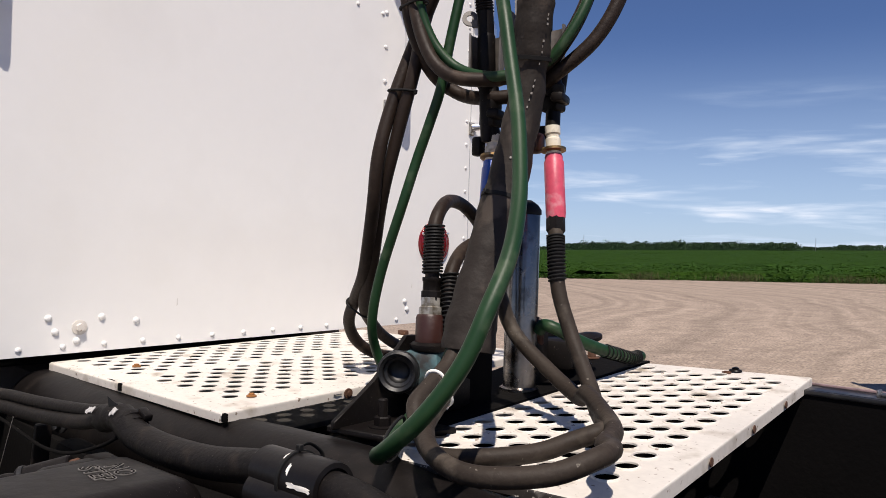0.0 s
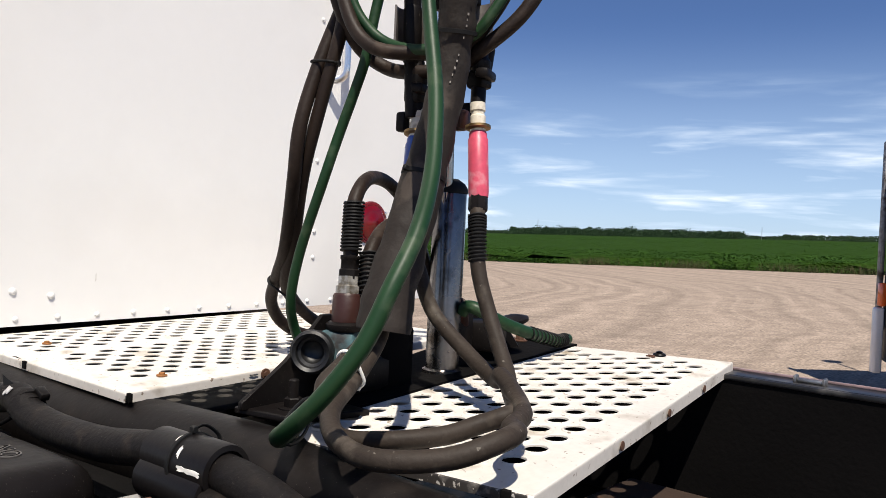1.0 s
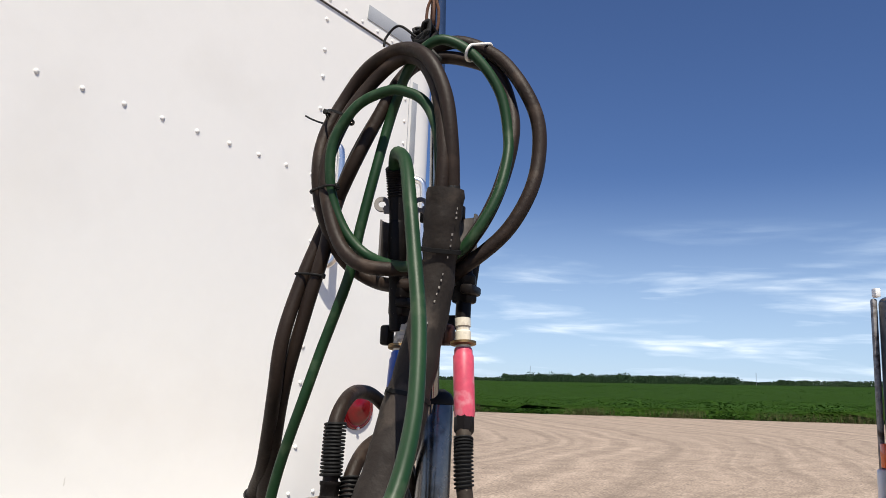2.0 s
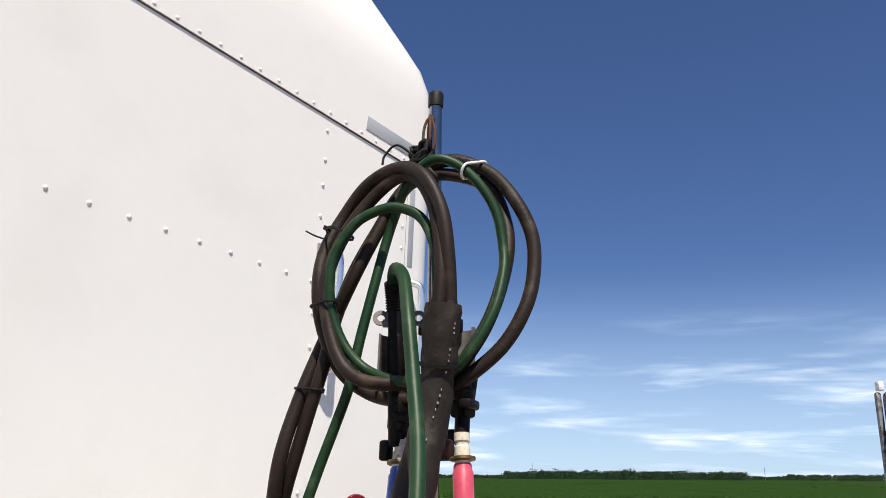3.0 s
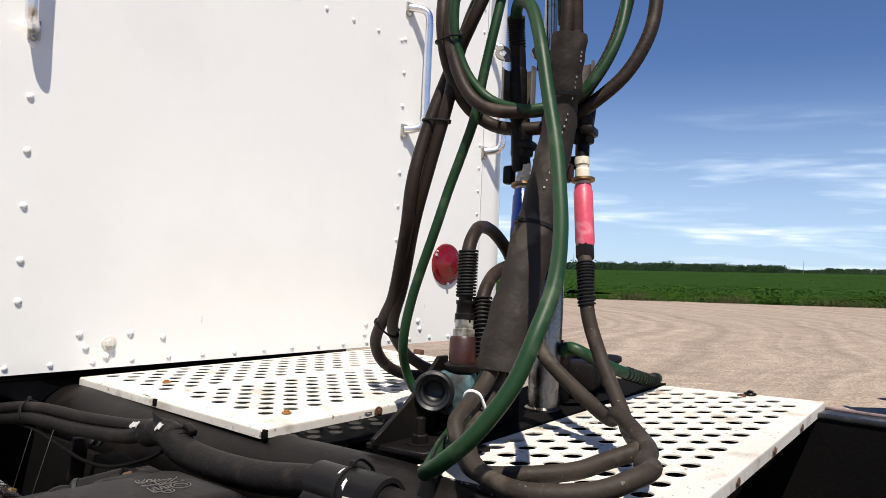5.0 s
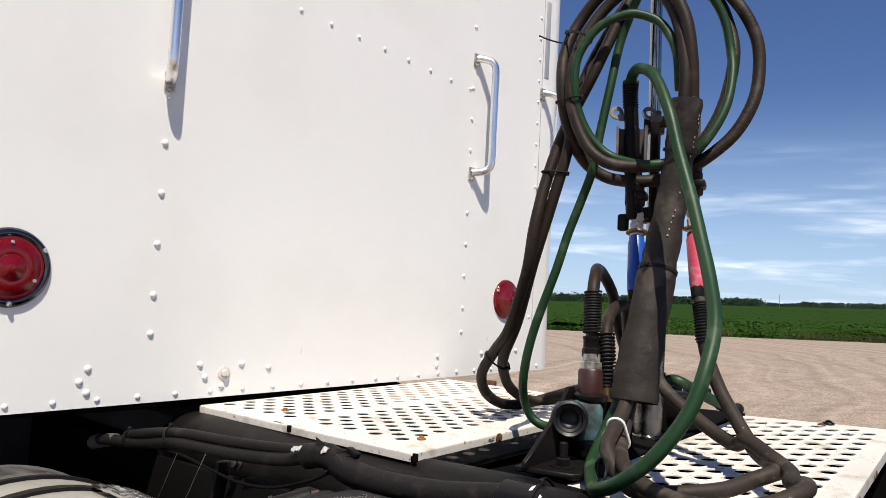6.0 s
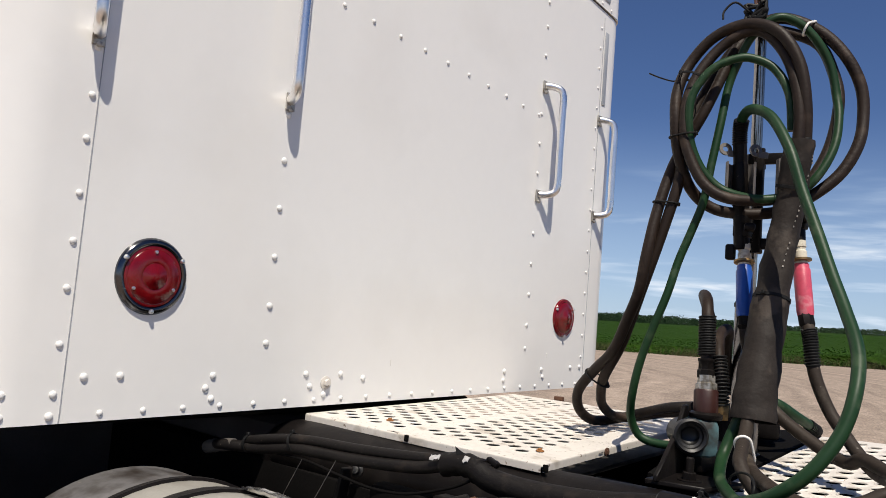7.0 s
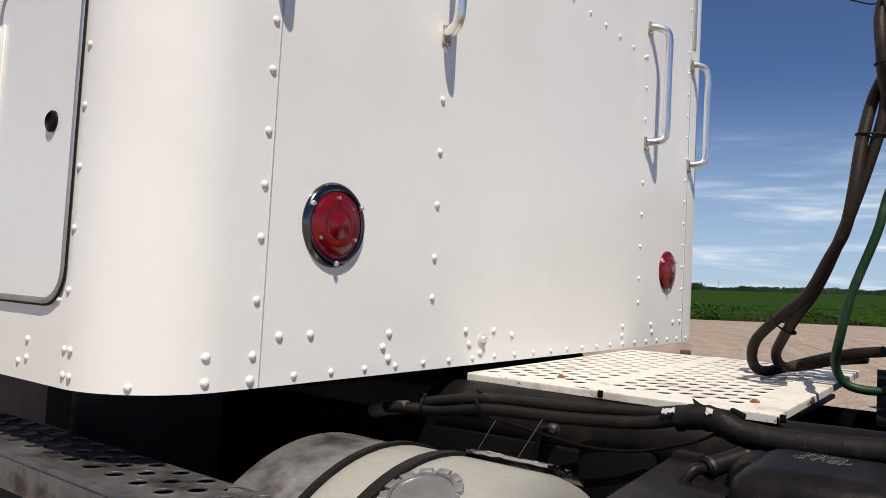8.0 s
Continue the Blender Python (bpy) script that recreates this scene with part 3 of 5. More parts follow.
for k in range(9):
    rivet(-0.171 + 0.0015 * k, NEAR, 1.200 + 0.0975 * k, -90, 0.72)
for x, z in ((-0.170, 1.108), (-0.152, 1.108), (-0.169, 1.068), (-0.150, 1.068), (-0.294, 1.114), (-0.293, 1.084), (-0.322, 1.076), (-0.199, 1.184)):
    rivet(x, NEAR, z, -90, 0.75)
y = -0.075
while y < 1.0:
    rivet(0.007 - 0.0021, y, seam_height(y) + 0.015, size=0.8)
    y += 0.0714
cap = bolt((0.0, -0.308, 1.121), (1, 0, 0), 0.0098, 0.011)
part("bolt_head", cap, M_TREAD, cab, "dirty white hex bolt head")


M_SMUDGE = mat("grey_smudge", (0.64, 0.62, 0.58), 0.5, dark=0.8, scale=60)
for y, z, w, h in ((-0.080, 1.172, 0.003, 0.020), (0.705, 1.205, 0.003, 0.016)):
    part("scuff_mark", prism([(-w / 2, -h / 2), (w / 2, -h * 0.3), (w * 0.4, h / 2), (-w * 0.3, h * 0.35)], 0.0006, Matrix.Translation((0.0, y, z)) @ Matrix.Rotation(radians(90), 4, "Z") @ Matrix.Rotation(radians(90), 4, "X"), 0), M_SMUDGE, cab)


def grab_handle(y, z0, z1, out, lean):
    h = part("grab_handle", hose([(0.004 + (out - 0.004) * f, y + lean * f, z) for f, z in ((0, z0), (0.42, z0 + 0.002), (0.84, z0 + 0.012), (1, z0 + 0.04), (1, z0 + 0.12),
                                  (1, (z0 + z1) / 2), (1, z1 - 0.12), (1, z1 - 0.04), (0.84, z1 - 0.012), (0.42, z1 - 0.002), (0, z1))], 0.0122, 5), M_CHROME, cab, "polished chrome grab handle")
    for z in (z0, z1):
        b = box((0.005, 0.026, 0.042), pose(0.0035, y, z - 0.004), 0.002)
        turned([(0.006, 0), (0.006, 0.006), (0.003, 0.008)], between((0.005, y, z - 0.023), (0.02, y, z - 0.023)), 8, b)
        part("foot", b, M_ZINC, h)


grab_handle(0.575, 1.752, 2.135, 0.052, 0.042)
grab_handle(0.962, 1.740, 2.112, 0.050, 0.040)
grab_handle(-0.504, 1.788, 2.35, 0.055, -0.024)
grab_handle(-0.970, 1.794, 2.36, 0.055, -0.024)


def rim_lamp(y, z):
    """A lamp whose red lens reaches out over its rim, held by chrome screws."""
    m = pose(0.0, y, z, 0, 90, 0)
    rim = part("tail_lamp", turned([(0.069, 0.0), (0.069, 0.003), (0.066, 0.007), (0.058, 0.007)], m, 40), M_LENS, cab, "round red tail lamp with a red rim")
    part("lens", turned([(0.0625, 0.004), (0.0620, 0.008), (0.059, 0.0095), (0.056, 0.0085), (0.053, 0.011), (0.036, 0.014), (0.018, 0.0155), (0.015, 0.0175), (0.001, 0.018)], m, 40), M_LENS, rim, "moulded red plastic lens")
    for k in range(3):
        a = radians(2 + 120 * k)
        part("screw", turned([(0.005, 0.007), (0.005, 0.0125), (0.002, 0.014)], m @ Matrix.Translation((0.063 * math.cos(a), 0.063 * math.sin(a), 0)), 8), M_CHROME, rim)


def tail_lamp(y, z):
    m = pose(0.0, y, z, 0, 90, 0)
    bez = part("tail_lamp", turned([(0.0785, 0.0), (0.0780, 0.002), (0.0745, 0.0070), (0.0700, 0.0095), (0.0660, 0.0095), (0.0635, 0.0080), (0.0625, 0.004)], m, 48), M_BEZEL, cab, "round red tail lamp in a chrome bezel")
    part("lens", turned([(0.0628, 0.003), (0.0622, 0.0070), (0.0590, 0.0085), (0.0560, 0.0080), (0.0540, 0.0100), (0.0400, 0.0130), (0.0290, 0.0145), (0.0270, 0.0138), (0.0250, 0.0152), (0.0150, 0.0162), (0.0120, 0.0182), (0.0050, 0.0192), (0.001, 0.0193)], m, 48), M_LENS, bez, "moulded red plastic lens")
    for k in range(3):
        a = radians(2 + 120 * k)
        part("screw", turned([(0.0052, 0.007), (0.0052, 0.0115), (0.0035, 0.0140), (0.001, 0.0145)], m @ Matrix.Translation((0.0705 * math.cos(a), 0.0705 * math.sin(a), 0)), 10), M_CHROME, bez)
    for k in range(3):
        a = radians(62 + 120 * k)
        part("screw", turned([(0.0036, 0.009), (0.0036, 0.0142), (0.001, 0.0155)], m @ Matrix.Translation((0.0500 * math.cos(a), 0.0500 * math.sin(a), 0)), 8), M_CHROME, bez)


tail_lamp(-0.804, 1.340)
rim_lamp(0.797, 1.341)
part("reflective_strip", box((0.002, 0.026, 0.29), pose(0.0015, 0.985, 2.32), 0.0005), M_TAPE, cab, "silver reflective tape strip")
part("reflective_strip", box((0.002, 0.25, 0.052), pose(0.0075, 0.858, 2.617, -5.6, 0, 0), 0.0005), M_TAPE, cab, "silver reflective tape strip")

# luggage hatch in the near side
M_SEAL = mat("dull_metal_trim", (0.42, 0.41, 0.40), 0.38, 0.7, dark=0.6, scale=12, bump=0.1)
HX, HZ = -0.185, 1.180
def round_rect(w, h, r):
    out = []
    for cx, cy, a0 in ((w - r, r, -90), (w - r, h - r, 0), (r, h - r, 90), (r, r, 180)):
        out += [(cx + r * math.cos(radians(a0 + 15 * k)), cy + r * math.sin(radians(a0 + 15 * k))) for k in range(7)]
    return out


HW, HH = 0.300, 0.560
hm = Matrix(((1, 0, 0, HX - HW), (0, 0, -1, NEAR), (0, 1, 0, HZ), (0, 0, 0, 1)))
hatch = part("hatch", prism(round_rect(HW, HH, 0.055), 0.006, hm, 0.0015), M_WHITE, cab, "white side luggage hatch with rounded corners")


def hatch_ring(grow, out):
    line = [hm @ Vector((x - grow, y - grow, out)) for x, y in round_rect(HW + 2 * grow, HH + 2 * grow, 0.055 + grow)]
    return line + line[:1]


part("hatch_trim", sweep(hatch_ring(0.0, 0.003), 0.0062, 8, caps=False), M_SEAL, hatch, "dull metal trim round the hatch")
for grow in (-0.0066, 0.0066):
    part("hatch_seal", sweep(hatch_ring(grow, 0.004), 0.0021, 6, caps=False), M_ZIP, hatch, "black rubber lip")
part("lock", turned([(0.018, 0.0), (0.018, 0.006), (0.014, 0.009), (0.013, 0.005)], between((HX - 0.071, NEAR - 0.004, 1.473), (HX - 0.071, NEAR - 0.1, 1.473)), 20), M_BLACK, hatch, "black round push lock")
hinge = part("hinge", box((0.022, 0.004, 0.30), pose(HX - HW + 0.012, NEAR - 0.008, 1.52), 0.001), M_WHITE, hatch, "white painted piano hinge")
for k in range(8):
    z = 1.37 + 0.0375 * k
    part("knuckle", rod((HX - HW + 0.001, NEAR - 0.013, z), (HX - HW + 0.001, NEAR - 0.013, z + 0.034), 0.0065, 10, None, 0.001), M_RIVET, hinge)


# ---------------------------------------------------------------- chassis
chassis = thing("truck_frame", (0.8, 0, 0.75), "black steel truck frame rails and cross members", "truck frame")
# rail colour is near-black to carry the shade below deck
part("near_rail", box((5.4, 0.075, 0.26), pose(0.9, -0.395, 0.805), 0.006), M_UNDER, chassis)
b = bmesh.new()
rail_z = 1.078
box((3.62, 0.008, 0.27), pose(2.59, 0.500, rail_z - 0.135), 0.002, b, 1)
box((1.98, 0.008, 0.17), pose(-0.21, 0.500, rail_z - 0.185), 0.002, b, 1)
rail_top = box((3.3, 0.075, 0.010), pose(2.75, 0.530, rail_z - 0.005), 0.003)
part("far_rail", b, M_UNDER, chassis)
# added dark panel: shuts off the view to sunlit ground below the far rail
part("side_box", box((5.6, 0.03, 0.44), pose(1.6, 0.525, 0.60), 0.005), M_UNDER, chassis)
M_RAIL = mat("worn_rail_paint", (0.24, 0.165, 0.165), 0.45, dark=0.6, scale=14, bump=0.2, spots=(0.05, 0.045, 0.04), spot_lo=0.5, spot_hi=0.7)
b = box((3.3, 0.008, 0.006), pose(2.75, 0.564, rail_z + 0.002), 0.002)
part("rail_top", rail_top, mat("dark_rail_paint", (0.014, 0.014, 0.015), 0.4, dark=0.6, scale=10, bump=0.2, spots=(0.09, 0.085, 0.08), spot_lo=0.52, spot_hi=0.7), chassis)
part("rail_edge", b, M_RAIL, chassis, "worn grey upper flange of the rail")
M_OLDRUST = mat("blackened_rust", (0.028, 0.0135, 0.0070), 0.85, dark=0.5, scale=30, bump=0.5, spots=(0.09, 0.035, 0.014), spot_lo=0.62, spot_hi=0.72, spot_scale=26)
part("cross_member", box((0.17, 0.80, 0.02), pose(1.205, 0.02, 0.86), 0.004), M_OLDRUST, chassis, "rusty steel cross member")
part("rail_cover", box((1.30, 0.335, 0.05), pose(1.64, -0.185, 0.905), 0.012), M_BLACK, chassis, "scratched black cover over the frame rail")
M_DUSTY = mat("dusty_black_steel", (0.020, 0.018, 0.016), 0.7, dark=0.6, scale=12, fine=90, grain_k=0.3, bump=0.3, spots=(0.06, 0.052, 0.044), spot_lo=0.5, spot_hi=0.7)
part("box_lid", box((0.60, 0.80, 0.012), pose(0.300, 0.090, 0.990, 2.5, 0, 0), 0.004), M_DUSTY, chassis, "dusty black lid under the deck plate")
# unseen screen, added to keep the space below the cab dark
part("bulkhead", box((0.03, 1.9, 0.60), pose(-0.80, 0.10, 0.72), 0.005), M_SHADE, chassis)
part("cross_member", box((0.12, 0.80, 0.20), pose(0.45, 0.0, 0.80), 0.01), M_BLACK, chassis)
part("cross_member", box((0.10, 0.80, 0.22), pose(1.75, 0.02, 0.80), 0.01), M_BLACK, chassis)
# unseen block, added to cover lit ground beyond the cab's far side
part("gearbox", box((2.4, 0.70, 0.56), pose(-1.24, 0.0, 0.735), 0.06), M_SHADE, chassis)
# unseen dark sheet, added to hide sunlit ground and keep the underbody dark
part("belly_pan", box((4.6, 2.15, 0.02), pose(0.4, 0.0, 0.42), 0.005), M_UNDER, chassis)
part("rear_housing", turned([(0.05, 0), (0.16, 0.02), (0.2, 0.12), (0.2, 0.3), (0.14, 0.38), (0.05, 0.4)], pose(2.0, -0.2, 0.72, 90, 0, 0), 20), M_BLACK, chassis)
for x, y in ((1.42, 0.18), (1.54, 0.22), (1.62, 0.40)):
    part("frame_bolt", bolt((x, y, 0.856), (0, 0, 1), 0.020, 0.026), M_BLACK, chassis)
part("shelf_plate", box((0.55, 0.42, 0.012), pose(1.60, 0.26, 0.85), 0.003), mat("dusty_rust", (0.075, 0.052, 0.036), 0.85, dark=0.5, scale=16, fine=120, grain_k=0.35, bump=0.5, spots=(0.02, 0.016, 0.013), spot_lo=0.48, spot_hi=0.62, spot_scale=18), chassis, "dusty rusty shelf plate")
clip_b = bmesh.new()
for x in (1.374, 1.422):
    box((0.006, 0.020, 0.014), pose(x, 0.530, rail_z + 0.006), 0.003, clip_b)
box((0.045, 0.010, 0.008), pose(1.398, 0.530, rail_z + 0.004), 0.003, clip_b)
part("rail_clip", clip_b, M_STEEL, chassis)

# ---------------------------------------------------------------- perforated deck plates
def perforated(name, corners, spans, pitch, row, label, hole=0.0165, thick=0.003, skirt=0.034, edge=0.024, scuffed=False, first=(0.05, 0.075), slope=0.0, lip=1.0, crowd=0.0):
    """A folded tread plate: corners near-left, near-right, far-right, far-left; spans are the punched stretches across (0 to 1)."""
    nl, nr, fr, fl = [Vector(c) for c in corners]
    W, L = ((nr - nl).length + (fr - fl).length) / 2, ((fl - nl).length + (fr - nr).length) / 2

    def at(u, v, h=0.0):
        s, t = u / W, v / L
        inner = spans[-1][1] / W
        narrow = 1 - crowd * (1 - t)          # the punched field keeps clear of the near outer corner
        s = s * narrow if s <= inner else 1 - (1 - inner * narrow) * (1 - s) / (1 - inner)
        return (nl * (1 - s) + nr * s) * (1 - t) + (fl * (1 - s) + fr * s) * t + Vector((0, 0, h))

    bm = bmesh.new()

    def quad(u0, v0, u1, v1):
        if u1 - u0 > 1e-4 and v1 - v0 > 1e-4:
            bm.faces.new([bm.verts.new(at(*q)) for q in ((u0, v0), (u1, v0), (u1, v1), (u0, v1))])

    edges, count = [0.0], 0
    for s0, s1 in spans:
        cols = int((s1 - s0) / row + 0.01)
        pad = (s1 - s0 - cols * row) / 2
        left, right = edges[-1], s0 + pad
        if left > 0:                              # low pressed ridge between two punched fields
            mid = (left + right) / 2
            for a, b, ha, hb in ((left, mid, 0.0, 0.0022), (mid, right, 0.0022, 0.0)):
                bm.faces.new([bm.verts.new(at(*q)) for q in ((a, 0, ha), (b, 0, hb), (b, L, hb), (a, L, ha))])
        else:
            quad(left, 0, right, L)
        for c in range(cols):
            u0 = s0 + pad + c * row
            v = first[count % 2] + slope * u0 - pitch / 2
            count += 1
            quad(u0, 0, u0 + row, v)
            while v + pitch < L - edge * 0.6:
                cu, cv = u0 + row / 2, v + pitch / 2
                N = 16
                ring0 = []
                for k in range(N):
                    a = 2 * math.pi * (k + 0.5) / N
                    dx, dy = math.cos(a), math.sin(a)
                    f = 1 / max(abs(dx) / (row / 2), abs(dy) / (pitch / 2))
                    ring0.append(bm.verts.new(at(cu + dx * f, cv + dy * f)))
                corner = {}
                for sx, sy in ((1, 1), (-1, 1), (-1, -1), (1, -1)):
                    corner[(sx, sy)] = bm.verts.new(at(cu + sx * row / 2, cv + sy * pitch / 2))
                prev = ring0
                for r, h in ((hole + 0.0036, 0.0), (hole + 0.0022, 0.0009 * lip), (hole + 0.0008, 0.0012 * lip), (hole, 0.0008 * lip), (hole - 0.0001, -0.0006)):
                    cur = [bm.verts.new(at(cu + r * math.cos(2 * math.pi * (k + 0.5) / N), cv + r * math.sin(2 * math.pi * (k + 0.5) / N), h)) for k in range(N)]
                    for k in range(N):
                        j = (k + 1) % N
                        bm.faces.new((prev[k], prev[j], cur[j], cur[k]))
                    prev = cur
                for k in range(N):
                    j = (k + 1) % N
                    a0, a1 = 2 * math.pi * (k + 0.5) / N, 2 * math.pi * (j + 0.5) / N
                    q0 = abs(math.cos(a0)) / row > abs(math.sin(a0)) / pitch
                    q1 = abs(math.cos(a1)) / row > abs(math.sin(a1)) / pitch
                    if q0 != q1:
                        sx = 1 if (math.cos(a0) if q0 else math.cos(a1)) > 0 else -1
                        sy = 1 if (math.sin(a1) if q0 else math.sin(a0)) > 0 else -1
                        bm.faces.new((ring0[k], corner[(sx, sy)], ring0[j]))
                v += pitch
            quad(u0, v, u0 + row, L)
        edges.append(s0 + pad + cols * row)
    quad(edges[-1], 0, W, L)
    # folded skirt all round, with cut corners
    c = 0.003
    border = [(c, 0), (W - c, 0), (W, c), (W, L - c), (W - c, L), (c, L), (0, L - c), (0, c)]
    for i, (p, q) in enumerate(zip(border, border[1:] + border[:1])):
        drop = (skirt * (0.62 if scuffed and i == 0 else 1.0)) if i % 2 == 0 else skirt * 0.3
        top0, top1 = at(*p), at(*q)
        mid = [at(W / 2, L / 2)]
        o0, o1 = ((t - mid[0]).normalized() * 0.004 for t in (top0, top1))
        down = Vector((0, 0, -1))
        ring = [(top0, top1), (top0 + o0 * 0.6 + down * 0.0007, top1 + o1 * 0.6 + down * 0.0007), (top0 + o0 * 0.92 + down * 0.0022, top1 + o1 * 0.92 + down * 0.0022), (top0 + o0 + down * 0.0042, top1 + o1 + down * 0.0042), (top0 + o0 + down * drop, top1 + o1 + down * drop), (top0 - o0 + down * drop, top1 - o1 + down * drop), (top0 - o0 + down * 0.003, top1 - o1 + down * 0.003)]
        for (a0, a1), (b0, b1) in zip(ring, ring[1:]):
            bm.faces.new([bm.verts.new(x) for x in (a0, a1, b1, b0)])
    bmesh.ops.remove_doubles(bm, verts=bm.verts, dist=0.0002)
    top = thing(name, (nl + fr) / 2, label, "deck plate")
    bm.normal_update()
    for f in bm.faces:
        if f.normal.z < -0.5:
            f.normal_flip()
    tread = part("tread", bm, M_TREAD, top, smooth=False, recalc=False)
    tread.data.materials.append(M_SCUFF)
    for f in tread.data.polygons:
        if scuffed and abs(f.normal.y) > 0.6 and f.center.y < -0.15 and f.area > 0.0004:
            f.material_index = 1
    return top, at, W, L


plate1, at1, W1, L1 = perforated("deck_plate", [(0.010, -0.369, 1.050), (0.664, -0.340, 1.0445), (0.656, 0.470, 1.082), (0.020, 0.490, 1.079)],
                                 [(0.0128, 0.2544), (0.2965, 0.5726)], 0.0555, 0.0345, "white painted perforated deck plate behind the cab, rusty bolts", hole=0.0142, skirt=0.016, first=(0.054, 0.081), slope=0.035)
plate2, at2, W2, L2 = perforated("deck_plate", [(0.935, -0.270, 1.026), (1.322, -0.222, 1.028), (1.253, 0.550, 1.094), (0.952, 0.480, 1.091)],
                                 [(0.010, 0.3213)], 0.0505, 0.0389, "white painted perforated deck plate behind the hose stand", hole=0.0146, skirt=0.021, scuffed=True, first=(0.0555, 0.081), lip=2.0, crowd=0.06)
for u, v in ((0.174, 0.098), (0.582, 0.098)):
    p = at1(u, v, 0.001)
    part("deck_bolt", bolt(p, (0, 0, 1), 0.0052, 0.006), M_RUSTBOLT, plate1, "rusty deck bolt")
# near-black blocks draw the shade inside notches that are not cut
for u, v in ((0.317, 0.0), (0.655, 0.002)):
    part("notch", box((0.010, 0.006, 0.014), Matrix.Translation(at1(u, v) + Vector((0, -0.0042, -0.0065))), 0.001), M_UNDER, plate1)
part("notch", box((0.012, 0.008, 0.013), Matrix.Translation(at2(W2 - 0.016, 0.0) + Vector((0, -0.003, -0.0065))), 0.001), M_UNDER, plate2)
for v in (0.235, 0.415, 0.585):
    part("edge_bolt", turned([(0.0068, 0), (0.0064, 0.0012), (0.003, 0.0018)], between(at2(W2, v) + Vector((0.0042, 0, -0.011)), at2(W2, v) + Vector((1, 0.1, -0.013))), 16), M_RUST, plate2, "rusty spot weld in the folded edge")
part("paint_chip", flake(at1(W1, 0.235) + Vector((0.0035, 0, -0.0065)), (0, 1, 0), (1, 0, 0), 0.0007, 0.018, 150, 5), M_STEEL, plate1)
part("edge_bolt", bolt(at1(W1, 0.26) + Vector((0.004, 0, -0.008)), (1, 0, 0), 0.0055, 0.005), M_RUST, plate1, "rusty bolt in the folded edge")
part("end_block", box((0.030, 0.016, 0.016), Matrix.Translation(at1(0.17, L1 + 0.012, 0.004)), 0.003), M_RUST, plate1, "rusty stop block on the far edge")
part("deck_bolt", bolt(at2(0.19, L2 - 0.03, 0.001), (0, 0, 1), 0.0052, 0.004), M_RUST, plate2, "rusty deck bolt")
part("deck_knob", turned([(0.010, 0), (0.013, 0.002), (0.011, 0.005), (0.006, 0.006), (0.007, 0.008), (0.002, 0.010)], Matrix.Translation(at2(0.20, L2 - 0.010, 0.0)), 16), M_BLACK, plate2)


# ---------------------------------------------------------------- hose stand
stand = thing("hose_stand", (0.90, 0.05, 1.06), "upright hose stand with chromed tube, bolted to the frame", "hose stand")
base = bmesh.new()
corners = [(0.79, -0.150, 1.034), (0.925, -0.175, 1.034), (0.945, 0.50, 1.094), (0.70, 0.46, 1.090)]
lo = [base.verts.new(Vector(c) - Vector((0, 0, 0.012))) for c in corners]
hi = [base.verts.new(c) for c in corners]
base.faces.new(lo[::-1])
base.faces.new(hi)
for k in range(4):
    base.faces.new((lo[k], lo[(k + 1) % 4], hi[(k + 1) % 4], hi[k]))
# near-black colour paints the shaded gap between the deck plates
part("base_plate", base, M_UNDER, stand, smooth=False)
foot = prism([(0.840, -0.272), (0.945, -0.252), (0.975, -0.13), (0.845, -0.13)], 0.010, Matrix.Translation((0, 0, 1.036)), 0.002)
part("foot_plate", foot, M_BLACK, stand)
# triangular gusset standing on the foot plate
gm = Matrix.Translation((0.860, -0.280, 1.044)) @ Matrix.Rotation(radians(97), 4, "Z") @ Matrix.Rotation(radians(90), 4, "X")
part("gusset", prism([(0, 0), (0.185, 0), (0.185, 0.128), (0.160, 0.128), (0.125, 0.094), (0.085, 0.062), (0.04, 0.034), (0.0, 0.012)], 0.008, gm, 0.0015), M_BLACK, stand)
for p in ((0.900, -0.213, 1.046),):
    nb = bolt(p, (0, 0, 1), 0.013, 0.016)
    rod(p, Vector(p) + Vector((0, 0, 0.042)), 0.0075, 12, nb, 0.002)
    part("stud", nb, M_BLACK, stand)
for p in ((0.83, 0.455, 1.090), (0.80, 0.36, 1.084)):
    nb = bolt(p, (0, 0, 1), 0.010, 0.014)
    rod(p, Vector(p) + Vector((0, 0, 0.035)), 0.006, 10, nb, 0.001)
    part("stud", nb, M_RUST, stand, "rusty stud and nut")
part("rear_bracket", prism([(0, 0), (0.22, 0), (0.16, 0.075), (0.03, 0.085)], 0.01, Matrix.Translation((0.80, 0.20, 1.078)) @ Matrix.Rotation(radians(75), 4, "Z") @ Matrix.Rotation(radians(90), 4, "X"), 0.002), M_BLACK, stand)

CX, CY = 0.872, 0.149
tube_part = part("lower_tube", turned([(0.036, 1.050), (0.036, 1.064), (0.0305, 1.067), (0.0305, 1.392), (0.0295, 1.394)], Matrix.Translation((CX, CY, 0)), 32), M_TUBE, stand, "dirty chromed lower tube")
cap_bm = turned([(0.0325, -0.004), (0.0325, 0.004), (0.026, 0.014), (0.014, 0.022)], Matrix.Translation((CX, CY, 1.388)), 28)
part("tube_cap", cap_bm, M_ZIP, tube_part)
bracing = bmesh.new()
for dx, dy in ((0.0, 0.055),):
    box((0.012 if dy else 0.05, 0.05 if dy else 0.012, 0.12), pose(CX + dx, CY + dy, 1.115), 0.003, bracing)
part("brace", bracing, M_BLACK, stand)
pole = part("pole", rod((0.878, 0.132, 1.36), (0.892, 0.084, 2.150), 0.0122, 20), M_POLE, stand, "worn chromed pole")
